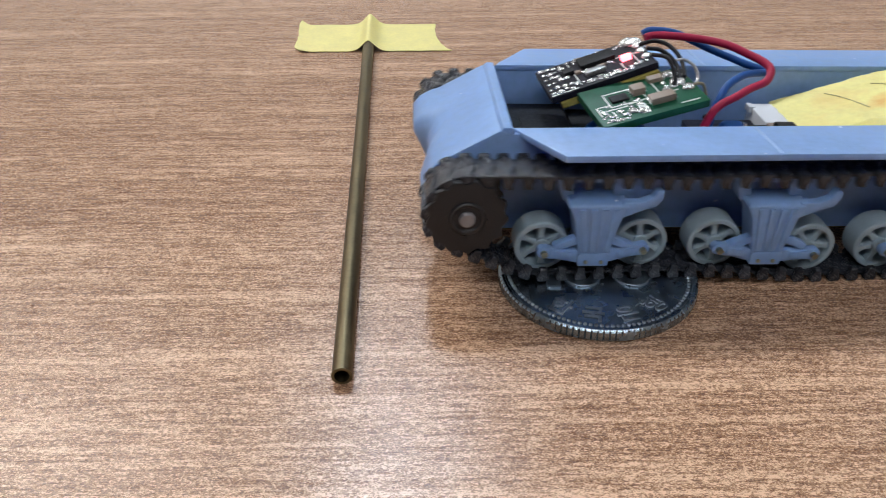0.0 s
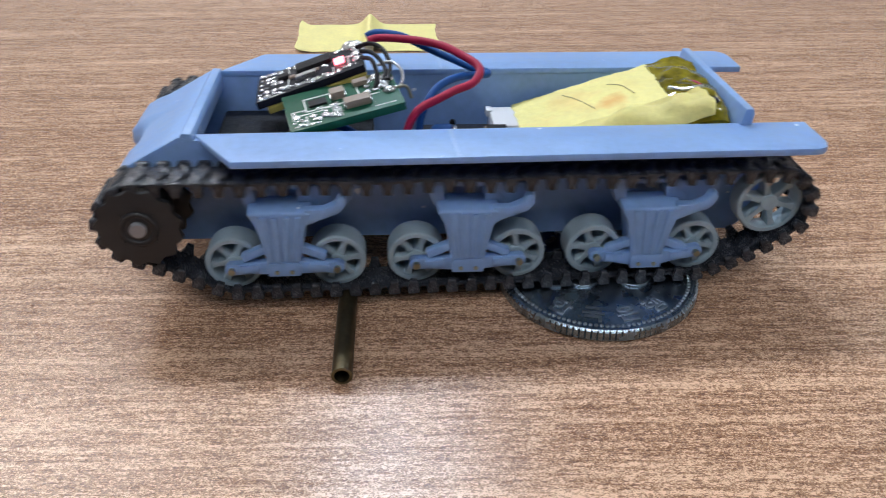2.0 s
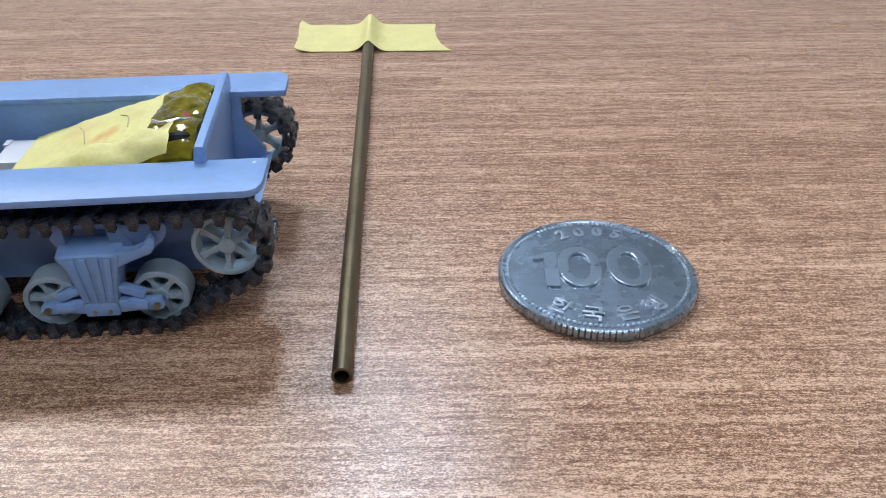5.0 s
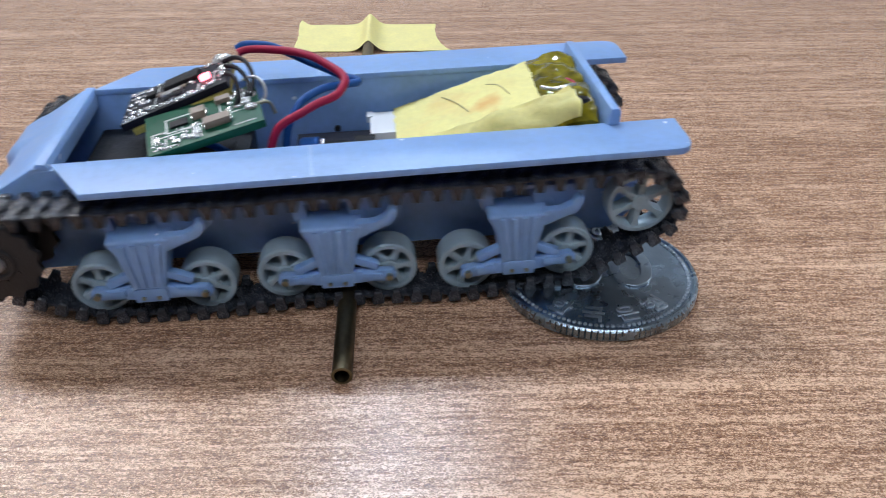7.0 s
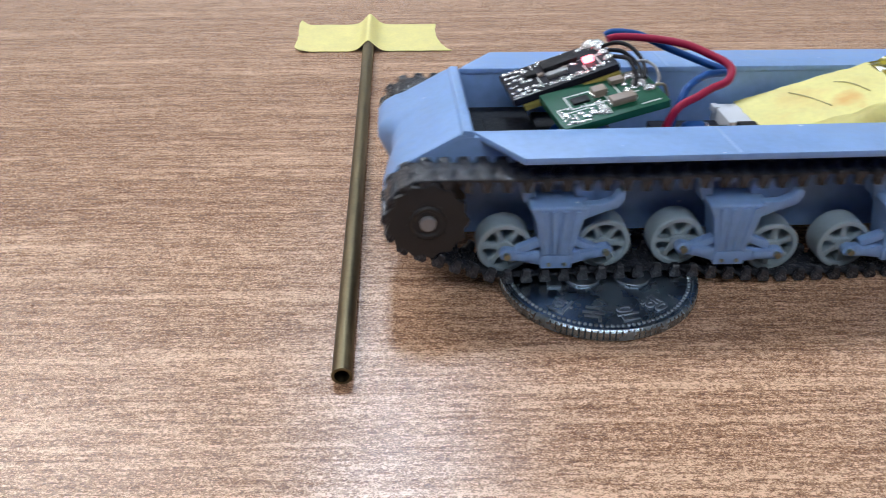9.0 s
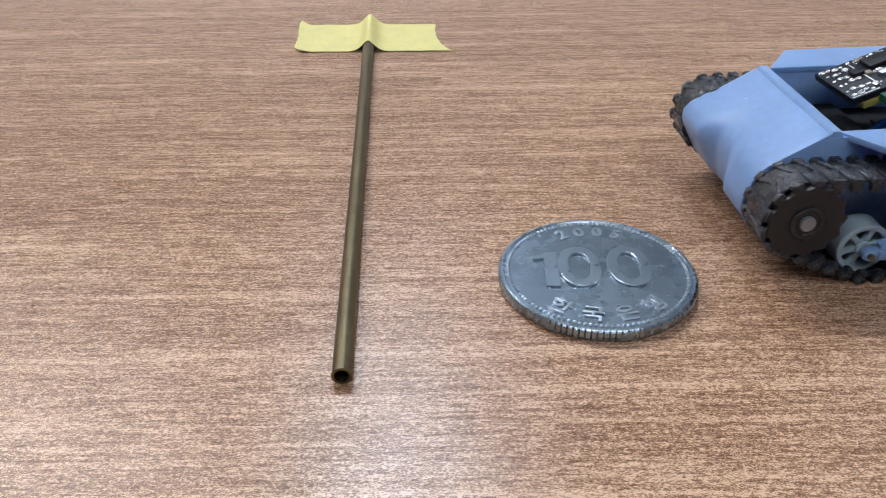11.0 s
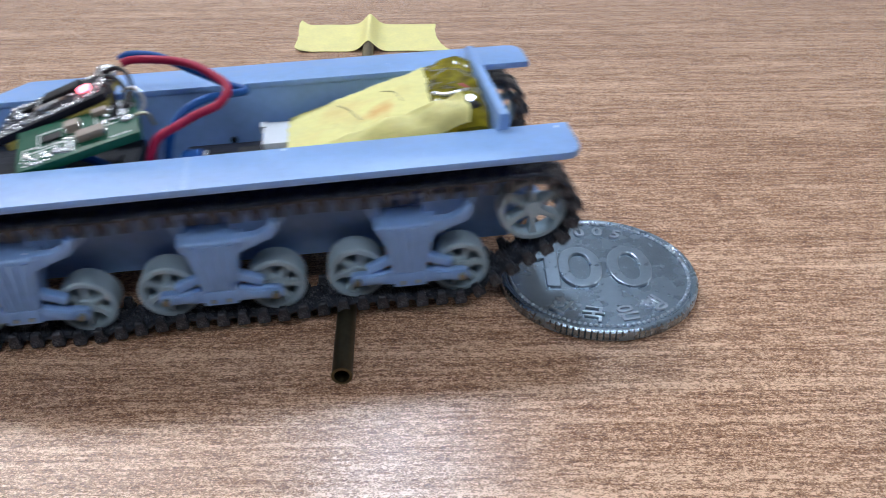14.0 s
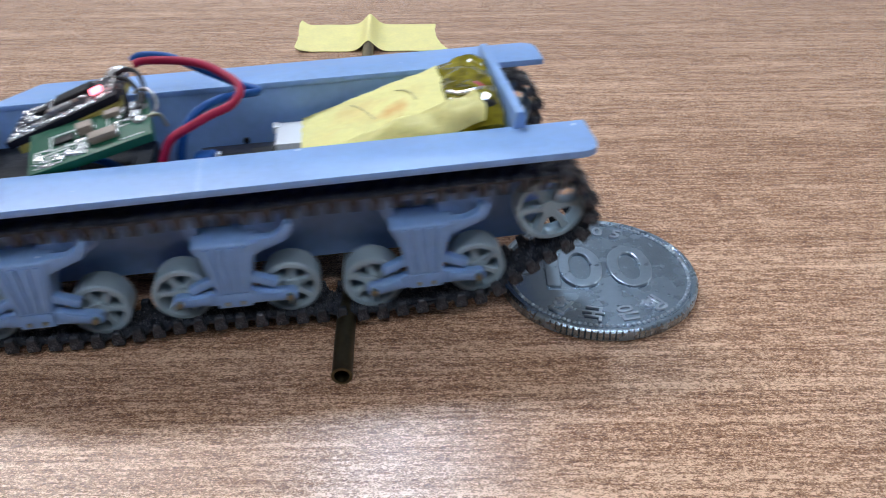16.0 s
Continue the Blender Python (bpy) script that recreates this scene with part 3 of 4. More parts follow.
        if v.co.z > 16:
            v.co.z += 0.5 + 0.25 * (v.co.y - yn) / (yf - yn)
    bm.normal_update()
    part("rear_plate", bm, RESIN, tank, "upright rear plate across the hull")
    bm = bmesh.new()
    slab(bm, [(32.8, 4.4), (34.0, 4.4), (36.4, 7.0), (37.2, 9.2), (36.4, 9.2), (34.6, 7.4), (32.8, 6.0)], yn, yf, bevel=0.1)
    part("tail_plate", bm, RESIN, tank)
    for s in (-1, 1):
        i, o = (yn + 0.15 if s < 0 else yf - 0.15), YC + s * OUT
        outline = [(-30.4, i), (-29.6, i + s * 1.2), (-25.4, o)] + [(37.9, o), (38.7, o - s * 0.2), (39.35, o - s * 0.75), (39.7, o - s * 1.6), (39.8, o - s * 2.6), (39.8, i)]
        bm = bmesh.new()
        slab(bm, outline, ZF - 0.85, ZF, bevel=0.2, axis="z")
        for v in bm.verts:
            v.co.z += crown(v.co.x, v.co.y)
        fender = part("fender", bm, RESIN, tank, "flat track guard with clipped front corner")
        bm = bmesh.new()
        box(bm, (-1.6, (i + o) / 2, ZF + crown(-1.6, o)), (0.5, abs(o - i) - 0.5, 0.05), Matrix.Rotation(0.06, 4, "Z"), bevel=0.02)
        part("seam", bm, RESIN_SEAM, fender, "faint raised print seam")


def bogie(cx, s):
    """Suspension bracket with its arms; s: -1 on the near side."""
    y0 = YC + s * IN
    yo = YC + s * 16.7
    drop = 0.12 + 0.2 * (cx + 20.8) / 41.6
    bm = bmesh.new()
    front = [(-3.45, 11.5), (-3.55, 10.9), (-2.75, 9.4), (-1.95, 5.2), (-1.8, 3.0), (1.75, 3.0), (1.9, 5.2), (2.75, 9.4), (3.25, 10.9), (3.2, 11.5)]
    loops = []
    for dy, k, dz in ((0.0, 1.0, 0.0), (-3.4, 1.06, 0.25)):
        loops.append([bm.verts.new((cx + x * k, yo + s * dy, z - (drop if z > 6 else 0) + (dz if z > 9 else 0) - (0.3 if dy == 0 and z > 11 else 0))) for x, z in front])
    n = len(front)
    fs = [bm.faces.new(loops[0]), bm.faces.new(loops[1][::-1])]
    for i in range(n):
        fs.append(bm.faces.new((loops[0][i], loops[1][i], loops[1][(i + 1) % n], loops[0][(i + 1) % n])))
    bmesh.ops.recalc_face_normals(bm, faces=fs)
    bmesh.ops.bevel(bm, geom=[e for e in bm.edges if e.calc_face_angle(0) > 0.35], offset=0.28, segments=3, affect="EDGES", profile=0.55)
    br = part("bogie_bracket", bm, RESIN, tank, "ribbed suspension bracket")
    for k in range(4):
        x = cx + (k - 1.5) * 1.3
        bm = bmesh.new()
        slab(bm, [(x - 0.36, 10.6), (x + 0.36, 10.6), (cx + (k - 1.5) * 0.85 + 0.27, 4.9), (cx + (k - 1.5) * 0.85 - 0.27, 4.9)], *sorted((yo - s * 0.25, yo + s * 0.24)), bevel=0.16)
        part("rib", bm, RESIN, br)
    bm = bmesh.new()
    slab(bm, [(cx - 1.85, 3.0), (cx + 1.8, 3.0), (cx + 1.9, 4.4), (cx + 1.6, 4.8), (cx - 1.65, 4.8), (cx - 1.95, 4.4)], *sorted((yo - s * 1.6, yo + s * 0.16)), bevel=0.2)
    part("pivot_block", bm, RESIN, br)
    bm = bmesh.new()
    slab(bm, [(cx + 2.2, 9.2), (cx + 4.4, 10.2), (cx + 6.5, 11.0), (cx + 7.15, 11.9), (cx + 7.2, 12.7), (cx + 6.8, 13.1), (cx + 6.3, 12.9), (cx + 5.9, 12.1), (cx + 4.6, 11.5), (cx + 2.6, 11.5)], *sorted((yo - s * 0.1, yo - s * 1.4)), bevel=0.3)
    for v in bm.verts:
        v.co.z -= drop
    part("return_arm", bm, RESIN, br)
    bm = bmesh.new()
    arch = [(cx + 3.0, 13.3), (cx + 3.0, 12.2), (cx + 4.0, 10.9)] + [(cx + 5.4 + 2.7 * math.sin(k * math.pi / 16), 12.9 - 2.7 * math.cos(k * math.pi / 16)) for k in range(9)] + [(cx + 7.9, 13.3)]
    slab(bm, arch, *sorted((y0 + s * 1.0, y0 + s * 5.2)), bevel=0.25)
    part("return_skid", bm, RESIN, br)
    # an upright yoke behind the bracket with a window under the belt
    for name, outline in (("yoke_post", [(-3.9, 10.6), (-4.9, 13.6), (-3.7, 13.6), (-2.9, 12.9), (-2.6, 10.6)]), ("yoke_post", [(1.9, 10.6), (1.7, 12.7), (2.3, 13.6), (3.4, 13.4), (3.4, 12.2), (4.2, 11.4), (4.2, 10.6)]), ("yoke_bar", [(-3.7, 12.95), (-3.8, 13.6), (2.4, 13.6), (2.2, 12.95)])):
        bm = bmesh.new()
        slab(bm, [(cx + x, z) for x, z in outline], *sorted((y0 + s * 3.0, y0 + s * 5.3)), bevel=0.2)
        part(name, bm, RESIN, br)
    for e in (-1, 1):
        bm = bmesh.new()
        end = [(cx + e * (WX + 0.1 + 0.75 * math.sin(k * math.pi / 8)), 4.0 - 0.75 * math.cos(k * math.pi / 8)) for k in range(9)]
        slab(bm, [(cx + e * 1.4, 3.1), (cx + e * 4.0, 3.3)] + end + [(cx + e * 4.0, 4.7), (cx + e * 1.4, 4.9)], *sorted((yo - s * 0.2, yo - s * 1.3)), bevel=0.25)
        arm = part("arm", bm, RESIN, br, "lower arm that carries a road wheel")
        arms.append((arm, cx, e, s))
        bm = bmesh.new()
        box(bm, (cx + e * 3.9, yo - s * 0.55, 4.15), (2.2, 1.35, 0.95), Matrix.Rotation(e * 0.05, 4, "Y"), bevel=0.2)
        part("arm_pad", bm, RESIN, arm)
        bm = bmesh.new()
        box(bm, (cx + e * 3.1, yo - s * 0.95, 5.75), (3.5, 1.2, 1.0), Matrix.Rotation(e * 0.42, 4, "Y"), bevel=0.3)
        part("upper_link", bm, RESIN, br)
        bm = bmesh.new()
        px = cx + e * WX
        cyl(bm, (px, yo - s * 4.5, WHEEL_Z), (px, yo + s * 0.3, WHEEL_Z), 0.4, seg=12)
        part("axle_pin", bm, BRASS_PIN, arm, "small brass pin")
        bm = bmesh.new()
        cyl(bm, (cx + e * 0.85, yo - s * 1.0, 3.6), (cx + e * 0.85, yo + s * 0.3, 3.6), 0.24, seg=10)
        part("pivot_pin", bm, BRASS_PIN, arm, "small brass pin")


def running_gear():
    road = wheel_meshes(WHEEL_R, 3.2, 0.95, 0.58)
    idler = wheel_meshes(3.85, 2.4, 1.0, 0.55)
    spr = sprocket_mesh()
    for s in (-1, 1):
        for cx in BOGIES:
            bogie(cx, s)
        for cx in BOGIES:
            for e in (-1, 1):
                ob = wheel("road_wheel", road, "pale grey six-spoked road wheel", cx + e * WX, YC + s * 13.4, WHEEL_Z)
                spinners.append((ob, cx + e * WX, YC + s * 13.4, WHEEL_Z, WHEEL_R, rng.uniform(0, 6.28)))
        ob = wheel("idler_wheel", idler, "pale grey spoked idler wheel", IDL[0], YC + s * 13.8, IDL[1])
        spinners.append((ob, IDL[0], YC + s * 13.8, IDL[1], 4.0, 0.3))
        ob = part("drive_sprocket", spr, None, tank, "black toothed drive sprocket", at_mm(SPR[0], YC + s * TRACK_Y, SPR[1]))
        spinners.append((ob, SPR[0], YC + s * TRACK_Y, SPR[1], 4.5, 0.1))
        bm = bmesh.new()
        turn = Matrix.Rotation(s * -math.pi / 2, 4, "X")
        lathe(bm, [(0, 3.1), (2.1, 3.1), (2.1, 3.3), (1.9, 3.45), (1.6, 3.4), (1.4, 3.2), (0.8, 3.2), (0, 3.2)], 28, turn, closed=False)
        part("hub_ring", bm, SPROCKET, ob, "dark raised ring")
        bm = bmesh.new()
        lathe(bm, [(0, 3.1), (0.95, 3.1), (0.92, 3.6), (0.75, 3.72), (0, 3.72)], 18, turn, closed=False)
        part("hub_cap", bm, DULL_STEEL, ob, "grey metal shaft end")
    body, connector = link_meshes()
    for s in (-1, 1):
        for k in range(LINKS):
            ob = part("track_link", body, None, tank)
            for e in (-1, 1):
                part("end_connector", connector, None, ob, at=at_mm(0, e * 2.55, 0))
            links.append((ob, YC + s * TRACK_Y, k * LOOP / LINKS + (0.6 if s > 0 else 0)))


def plane_pose(o, px, py):
    """A pose whose x runs from o to px and whose y leans towards py, in millimetres."""
    o, px, py = Vector(o), Vector(px), Vector(py)
    ux = (px - o).normalized()
    uz = ux.cross(py - o).normalized()
    uy = uz.cross(ux)
    m = Matrix((ux, uy, uz)).transposed().to_4x4()
    return Matrix.Translation(o * MM) @ m


def smd(board, name, mat, x, y, lx, ly, h, label="", z=0.0, bevel=0.08):
    bm = bmesh.new()
    box(bm, (x, y, z + h / 2), (lx, ly, h), bevel=bevel)
    return part(name, bm, mat, board, label)


def blobs(board, name, spots, mat, r=0.3, label=""):
    """Solder domes: fine ones joined, lumps one by one."""
    if len(spots) > 8:
        bm = bmesh.new()
        for x, y, k in spots:
            ball(bm, (x, y, 0.02), r * k, (1.15, 1.0, 0.7), 8, 5)
        return tagged(part(name, bm, mat, board, label, smooth=60), kind="stuff")
    for x, y, k in spots:
        bm = bmesh.new()
        ball(bm, (x, y, 0.02), r * k, (1.2, 0.95, 0.75), 10, 7)
        for v in bm.verts:
            v.co += 0.18 * r * k * Vector((noise.noise(v.co * 2.1), noise.noise(v.co * 2.3 + Vector((5, 0, 0))), noise.noise(v.co * 1.9)))
        part(name, bm, mat, board, label, smooth=60)


def electronics():
    # receiver board, black, on a foam pad
    m = plane_pose((-24.5, 0.0, 17.6), (-11.5, 1.0, 22.0), (-24.9, 9.2, 17.6))
    bm = bmesh.new()
    box(bm, (6.9, 4.5, -0.45), (13.8, 9.0, 0.9), bevel=0.08)
    top = part("circuit_board", bm, BLACK_PCB, tank, "black circuit board with a lit red lamp", m)
    bm = bmesh.new()
    box(bm, (7.4, 3.9, -1.35), (12.6, 8.6, 0.8), bevel=0.15)
    part("foam_pad", bm, FOAM, top, "yellow-brown adhesive pad under the board")
    smd(top, "chip", CHIP, 7.6, 6.2, 4.6, 2.6, 0.6, "flat black chip")
    smd(top, "crystal", STEEL, 6.6, 2.9, 2.6, 1.0, 0.6, "small metal crystal can")
    smd(top, "chip", CHIP, 3.6, 5.2, 1.4, 1.4, 0.55)
    bm = bmesh.new()
    for x0, y0, x1, y1 in ((4.2, 1.0, 4.2, 8.2), (5.0, 0.9, 9.6, 0.9), (10.0, 1.2, 10.0, 3.0), (5.0, 8.3, 9.8, 8.3), (12.0, 1.0, 12.0, 5.4), (9.6, 5.0, 12.0, 5.0), (0.3, 0.3, 3.6, 0.3)):
        box(bm, ((x0 + x1) / 2, (y0 + y1) / 2, 0.015), (abs(x1 - x0) + 0.14, abs(y1 - y0) + 0.14, 0.03))
    part("silkscreen", bm, SILK, top, "thin pale printed lines")
    lamp = smd(top, "indicator_lamp", LED_GLOW, 10.9, 3.7, 1.25, 0.95, 0.6, "glowing red indicator lamp")
    for k in range(9):
        smd(top, "resistor", CERAMIC if k % 3 else SOLDER, 3.9 + 0.95 * (k % 6) + rng.uniform(-0.2, 0.2), (1.3, 4.4, 7.9)[k % 3] + rng.uniform(-0.3, 0.3), 0.7, 0.4, 0.3, bevel=0.03)
    blobs(top, "solder_grid", [(0.6 + 0.85 * i + rng.uniform(-0.12, 0.12), 0.8 + 1.5 * j + rng.uniform(-0.35, 0.35), rng.uniform(0.55, 1.45)) for i in range(4) for j in range(6)], SOLDER, 0.34, "rows of bright solder pads")
    blobs(top, "solder_spatter", [(8.6 + rng.uniform(-4.6, 4.6), rng.choice((0.6, 1.2, 4.3, 7.9, 8.4)) + rng.uniform(-0.3, 0.3), rng.uniform(0.6, 1.15)) for _ in range(64)], SOLDER, 0.3)
    blobs(top, "solder_lump", [(13.0, 7.6, 2.6), (13.4, 6.4, 2.0), (12.4, 8.4, 2.2), (13.2, 4.6, 1.6), (13.2, 2.6, 1.5)], SOLDER, 0.42, "large silver solder joints")
    # driver board, green
    m = plane_pose((-19.7, -8.3, 17.4), (-6.7, -5.9, 20.0), (-20.2, -0.6, 18.6))
    bm = bmesh.new()
    box(bm, (6.7, 4.1, -0.5), (13.4, 8.2, 1.0), bevel=0.06)
    low = part("circuit_board", bm, GREEN_PCB, tank, "green circuit board with solder joints", m)
    smd(low, "capacitor", CERAMIC, 8.3, 2.3, 3.1, 1.3, 0.9, "tan chip capacitor")
    smd(low, "capacitor", CERAMIC, 6.4, 5.0, 1.7, 1.3, 1.0, "tan chip capacitor")
    smd(low, "capacitor", CERAMIC, 9.4, 6.6, 1.8, 1.0, 0.6)
    for x, y, lx, ly in ((6.75, 2.3, 0.3, 1.3), (9.85, 2.3, 0.3, 1.3), (5.55, 5.0, 0.28, 1.3), (7.25, 5.0, 0.28, 1.3), (3.4, 1.3, 0.9, 0.5), (1.2, 2.5, 0.6, 0.8), (5.6, 3.4, 0.8, 0.35)):
        smd(low, "terminal", SOLDER, x, y, lx, ly, 0.45 if ly > 1 else 0.2, bevel=0.05)
    smd(low, "chip", CHIP, 3.9, 4.7, 2.2, 1.3, 0.3)
    blobs(low, "solder_spatter", [(rng.uniform(0.6, 6.2), rng.uniform(0.5, 3.8), rng.uniform(0.5, 1.2)) for _ in range(30)], SOLDER, 0.3)
    blobs(low, "solder_spatter", [(rng.uniform(9.5, 13.2), rng.uniform(2.8, 8.0), rng.uniform(0.6, 1.5)) for _ in range(18)], SOLDER, 0.36)
    blobs(low, "solder_lump", [(12.3, 3.4, 1.7), (11.6, 4.9, 1.9), (12.4, 6.0, 2.0), (11.2, 7.0, 1.7), (5.3, 1.2, 1.3), (4.4, 1.7, 1.2)], SOLDER, 0.42)
    bm = bmesh.new()
    for x0, y0, x1, y1 in ((2.4, 3.4, 7.0, 3.4), (2.4, 6.2, 7.0, 6.2), (2.4, 3.4, 2.4, 6.2), (7.0, 3.4, 7.0, 6.2), (5.4, 0.8, 6.2, 2.6), (8.8, 4.2, 8.8, 6.4), (0.7, 2.9, 4.2, 2.9), (0.7, 3.9, 2.2, 3.9), (0.8, 0.7, 3.2, 0.7), (4.6, 3.2, 6.2, 3.2), (0.7, 2.1, 0.7, 3.9), (2.2, 1.2, 2.2, 2.4), (4.2, 2.9, 4.2, 3.9), (10.2, 0.8, 12.4, 0.8), (9.8, 3.6, 11, 3.6)):
        box(bm, ((x0 + x1) / 2, (y0 + y1) / 2, 0.015), (abs(x1 - x0) + 0.16, abs(y1 - y0) + 0.16, 0.03))
    part("silkscreen", bm, SILK, low, "white printed lines")
    # short wire ends at the rear of the boards
    for name, mat, r, path, label in (
            ("wire", RED_WIRE, 0.5, [(-11.0, 9.3, 22.3), (-9.8, 9.5, 22.6), (-7.0, 8.5, 22.8), (-4.0, 7.0, 22.9), (-1.6, 5.0, 22.9), (0.5, 3.0, 22.4), (2.0, 1.0, 22.0), (2.3, -0.5, 21.5), (1.3, -2.0, 20.7), (-0.9, -3.0, 20.2), (-2.8, -4.0, 19.6), (-4.8, -4.6, 18.8), (-5.9, -5.0, 17.7), (-6.7, -5.2, 15.5), (-6.9, -5.2, 12.0)], "red insulated wire"),
            ("wire", BLUE_WIRE, 0.48, [(-11.2, 10.0, 22.6), (-10.0, 10.0, 23.1), (-7.1, 9.6, 22.9), (-5.0, 9.0, 22.2), (-2.8, 8.0, 21.4), (-0.2, 6.5, 20.7), (1.9, 5.0, 20.2), (3.6, 4.0, 20.0), (3.7, 3.3, 19.9), (2.3, 2.5, 20.1), (0.3, 1.5, 20.3), (-1.6, 0.0, 20.2), (-3.0, -1.0, 19.6), (-4.0, -2.0, 18.5), (-4.7, -2.5, 17.0), (-5.1, -3.0, 15.1), (-5.2, -3.2, 12.0)], "blue insulated wire"),
            ("wire", BLACK_WIRE, 0.27, [(-12.5, 6.5, 22.3), (-10.8, 5.6, 23.1), (-9.3, 4.0, 23.0), (-8.4, 1.5, 22.0), (-8.6, -1.0, 20.9)], "short black wire"),
            ("wire", BLACK_WIRE, 0.27, [(-12.0, 4.6, 22.5), (-10.4, 3.4, 22.6), (-9.0, 1.2, 21.6), (-9.2, -1.6, 20.6)], "short black wire"),
            ("wire", BLACK_WIRE, 0.27, [(-11.8, 2.8, 22.3), (-10.5, 0.8, 22.6), (-9.9, -1.2, 21.3), (-10.2, -2.4, 20.4)], "short black wire"),
            ("bare_wire", STEEL, 0.19, [(-9.8, 2.0, 21.6), (-8.3, 1.4, 22.2), (-7.2, 0.2, 21.8), (-6.9, -1.0, 20.9), (-7.4, -2.0, 20.2)], "bent bare metal wire"),
            ("bare_wire", BRASS_PIN, 0.2, [(-8.4, -2.5, 20.3), (-6.6, -2.0, 20.4), (-5.9, -2.2, 19.0)], "bent bare metal wire"),
            ("wire", RED_WIRE, 0.5, [(-17.0, -4.5, 11.0), (-14.0, -5.5, 13.0), (-10.5, -6.0, 13.6), (-8.0, -5.5, 12.0)], "red insulated wire"),
            ("wire", BLUE_WIRE, 0.5, [(-20.0, 3.5, 10.0), (-18.0, 1.0, 14.0), (-15.0, -0.5, 15.0), (-11.0, -1.5, 13.0)], "blue insulated wire"),
            ("wire", BLACK_WIRE, 0.5, [(-14.0, 0.0, 12.0), (-9.0, -3.5, 14.6), (-7.6, -4.4, 13.0), (-7.0, -5.0, 10.0)], "black insulated wire")):
        bm = bmesh.new()
        tube(bm, smooth_path(path, 5), r)
        part(name, bm, mat, tank, label, smooth=60)
    # gearmotors and the power board low in the hull
    # Near-black cases, made wider than the motor to stand in for shade inside.
    for x, y, z, l, w, h in ((-25.5, 1.2, 9.2, 9.0, 17.6, 7.2), (-15.5, 1.2, 8.8, 10.0, 17.6, 6.4)):
        bm = bmesh.new()
        box(bm, (x, y, z), (l, w, h), bevel=0.4)
        box(bm, (x + 0.4, y - 1.0, z + h / 2), (l * 0.55, w * 0.6, 0.5), bevel=0.12)
        part("motor", bm, MOTOR, tank, "dark boxed gearmotor, widened to darken the hull interior")
    bm = bmesh.new()
    box(bm, (1.8, -0.5, 11.2), (13.0, 15.0, 1.0), bevel=0.05)
    pb = part("circuit_board", bm, BLACK_PCB, tank, "dark power board in the hull")
    for name, mat, c, size in (("chip", CHIP, (0.6, -4.3, 14.0), (3.0, 2.4, 3.0)), ("capacitor", CERAMIC, (-1.6, -2.0, 13.2), (1.5, 2.0, 3.0)), ("chip", CHIP, (4.2, -4.4, 14.2), (2.4, 2.4, 3.6)), ("terminal", SOLDER, (2.6, -4.9, 15.4), (1.6, 1.0, 0.6)), ("terminal", SOLDER, (6.6, -4.8, 15.4), (2.0, 1.2, 0.7)), ("terminal", SOLDER, (-0.4, -5.2, 15.2), (1.3, 0.9, 0.6)), ("capacitor", CERAMIC, (3.6, -2.2, 13.4), (1.3, 1.3, 3.4)), ("chip", CHIP, (-5.0, -5.4, 13.6), (1.4, 1.4, 3.6))):
        bm = bmesh.new()
        box(bm, c, size, bevel=0.12)
        part(name, bm, mat, pb)
    bm = bmesh.new()
    lathe(bm, [(0, -1.2), (1.35, -1.2), (1.5, -1.0), (1.5, 0.7), (1.2, 1.15), (0.6, 1.35), (0, 1.4)], 22, Matrix.Translation((-2.4, -3.4, 14.6)) @ Matrix.Rotation(-math.pi / 2, 4, "Y"), closed=False)
    part("capacitor", bm, BLUE_WIRE, pb, "small round blue capacitor")
    bm = bmesh.new()
    cyl(bm, (-0.95, -3.4, 14.6), (-0.6, -3.4, 14.6), 1.25, seg=20)
    part("terminal", bm, SOLDER, pb)
    # A dark disc on the wall paints the shade inside a small hole.
    bm = bmesh.new()
    cyl(bm, (0.3, YC + IN + 0.4, 10.2), (0.3, YC + IN + 0.76, 10.2), 0.42, seg=14)
    part("hole_disc", bm, CHIP, tank, "dark disc standing in for the shade of a hole")
    bm = bmesh.new()
    box(bm, (6.5, 5.6, 11.7), (3.4, 6.4, 3.4), bevel=0.25)
    box(bm, (4.8, 7.9, 13.1), (0.8, 1.6, 0.9), bevel=0.1)
    part("connector", bm, WHITE_PLASTIC, tank, "white plastic battery connector")


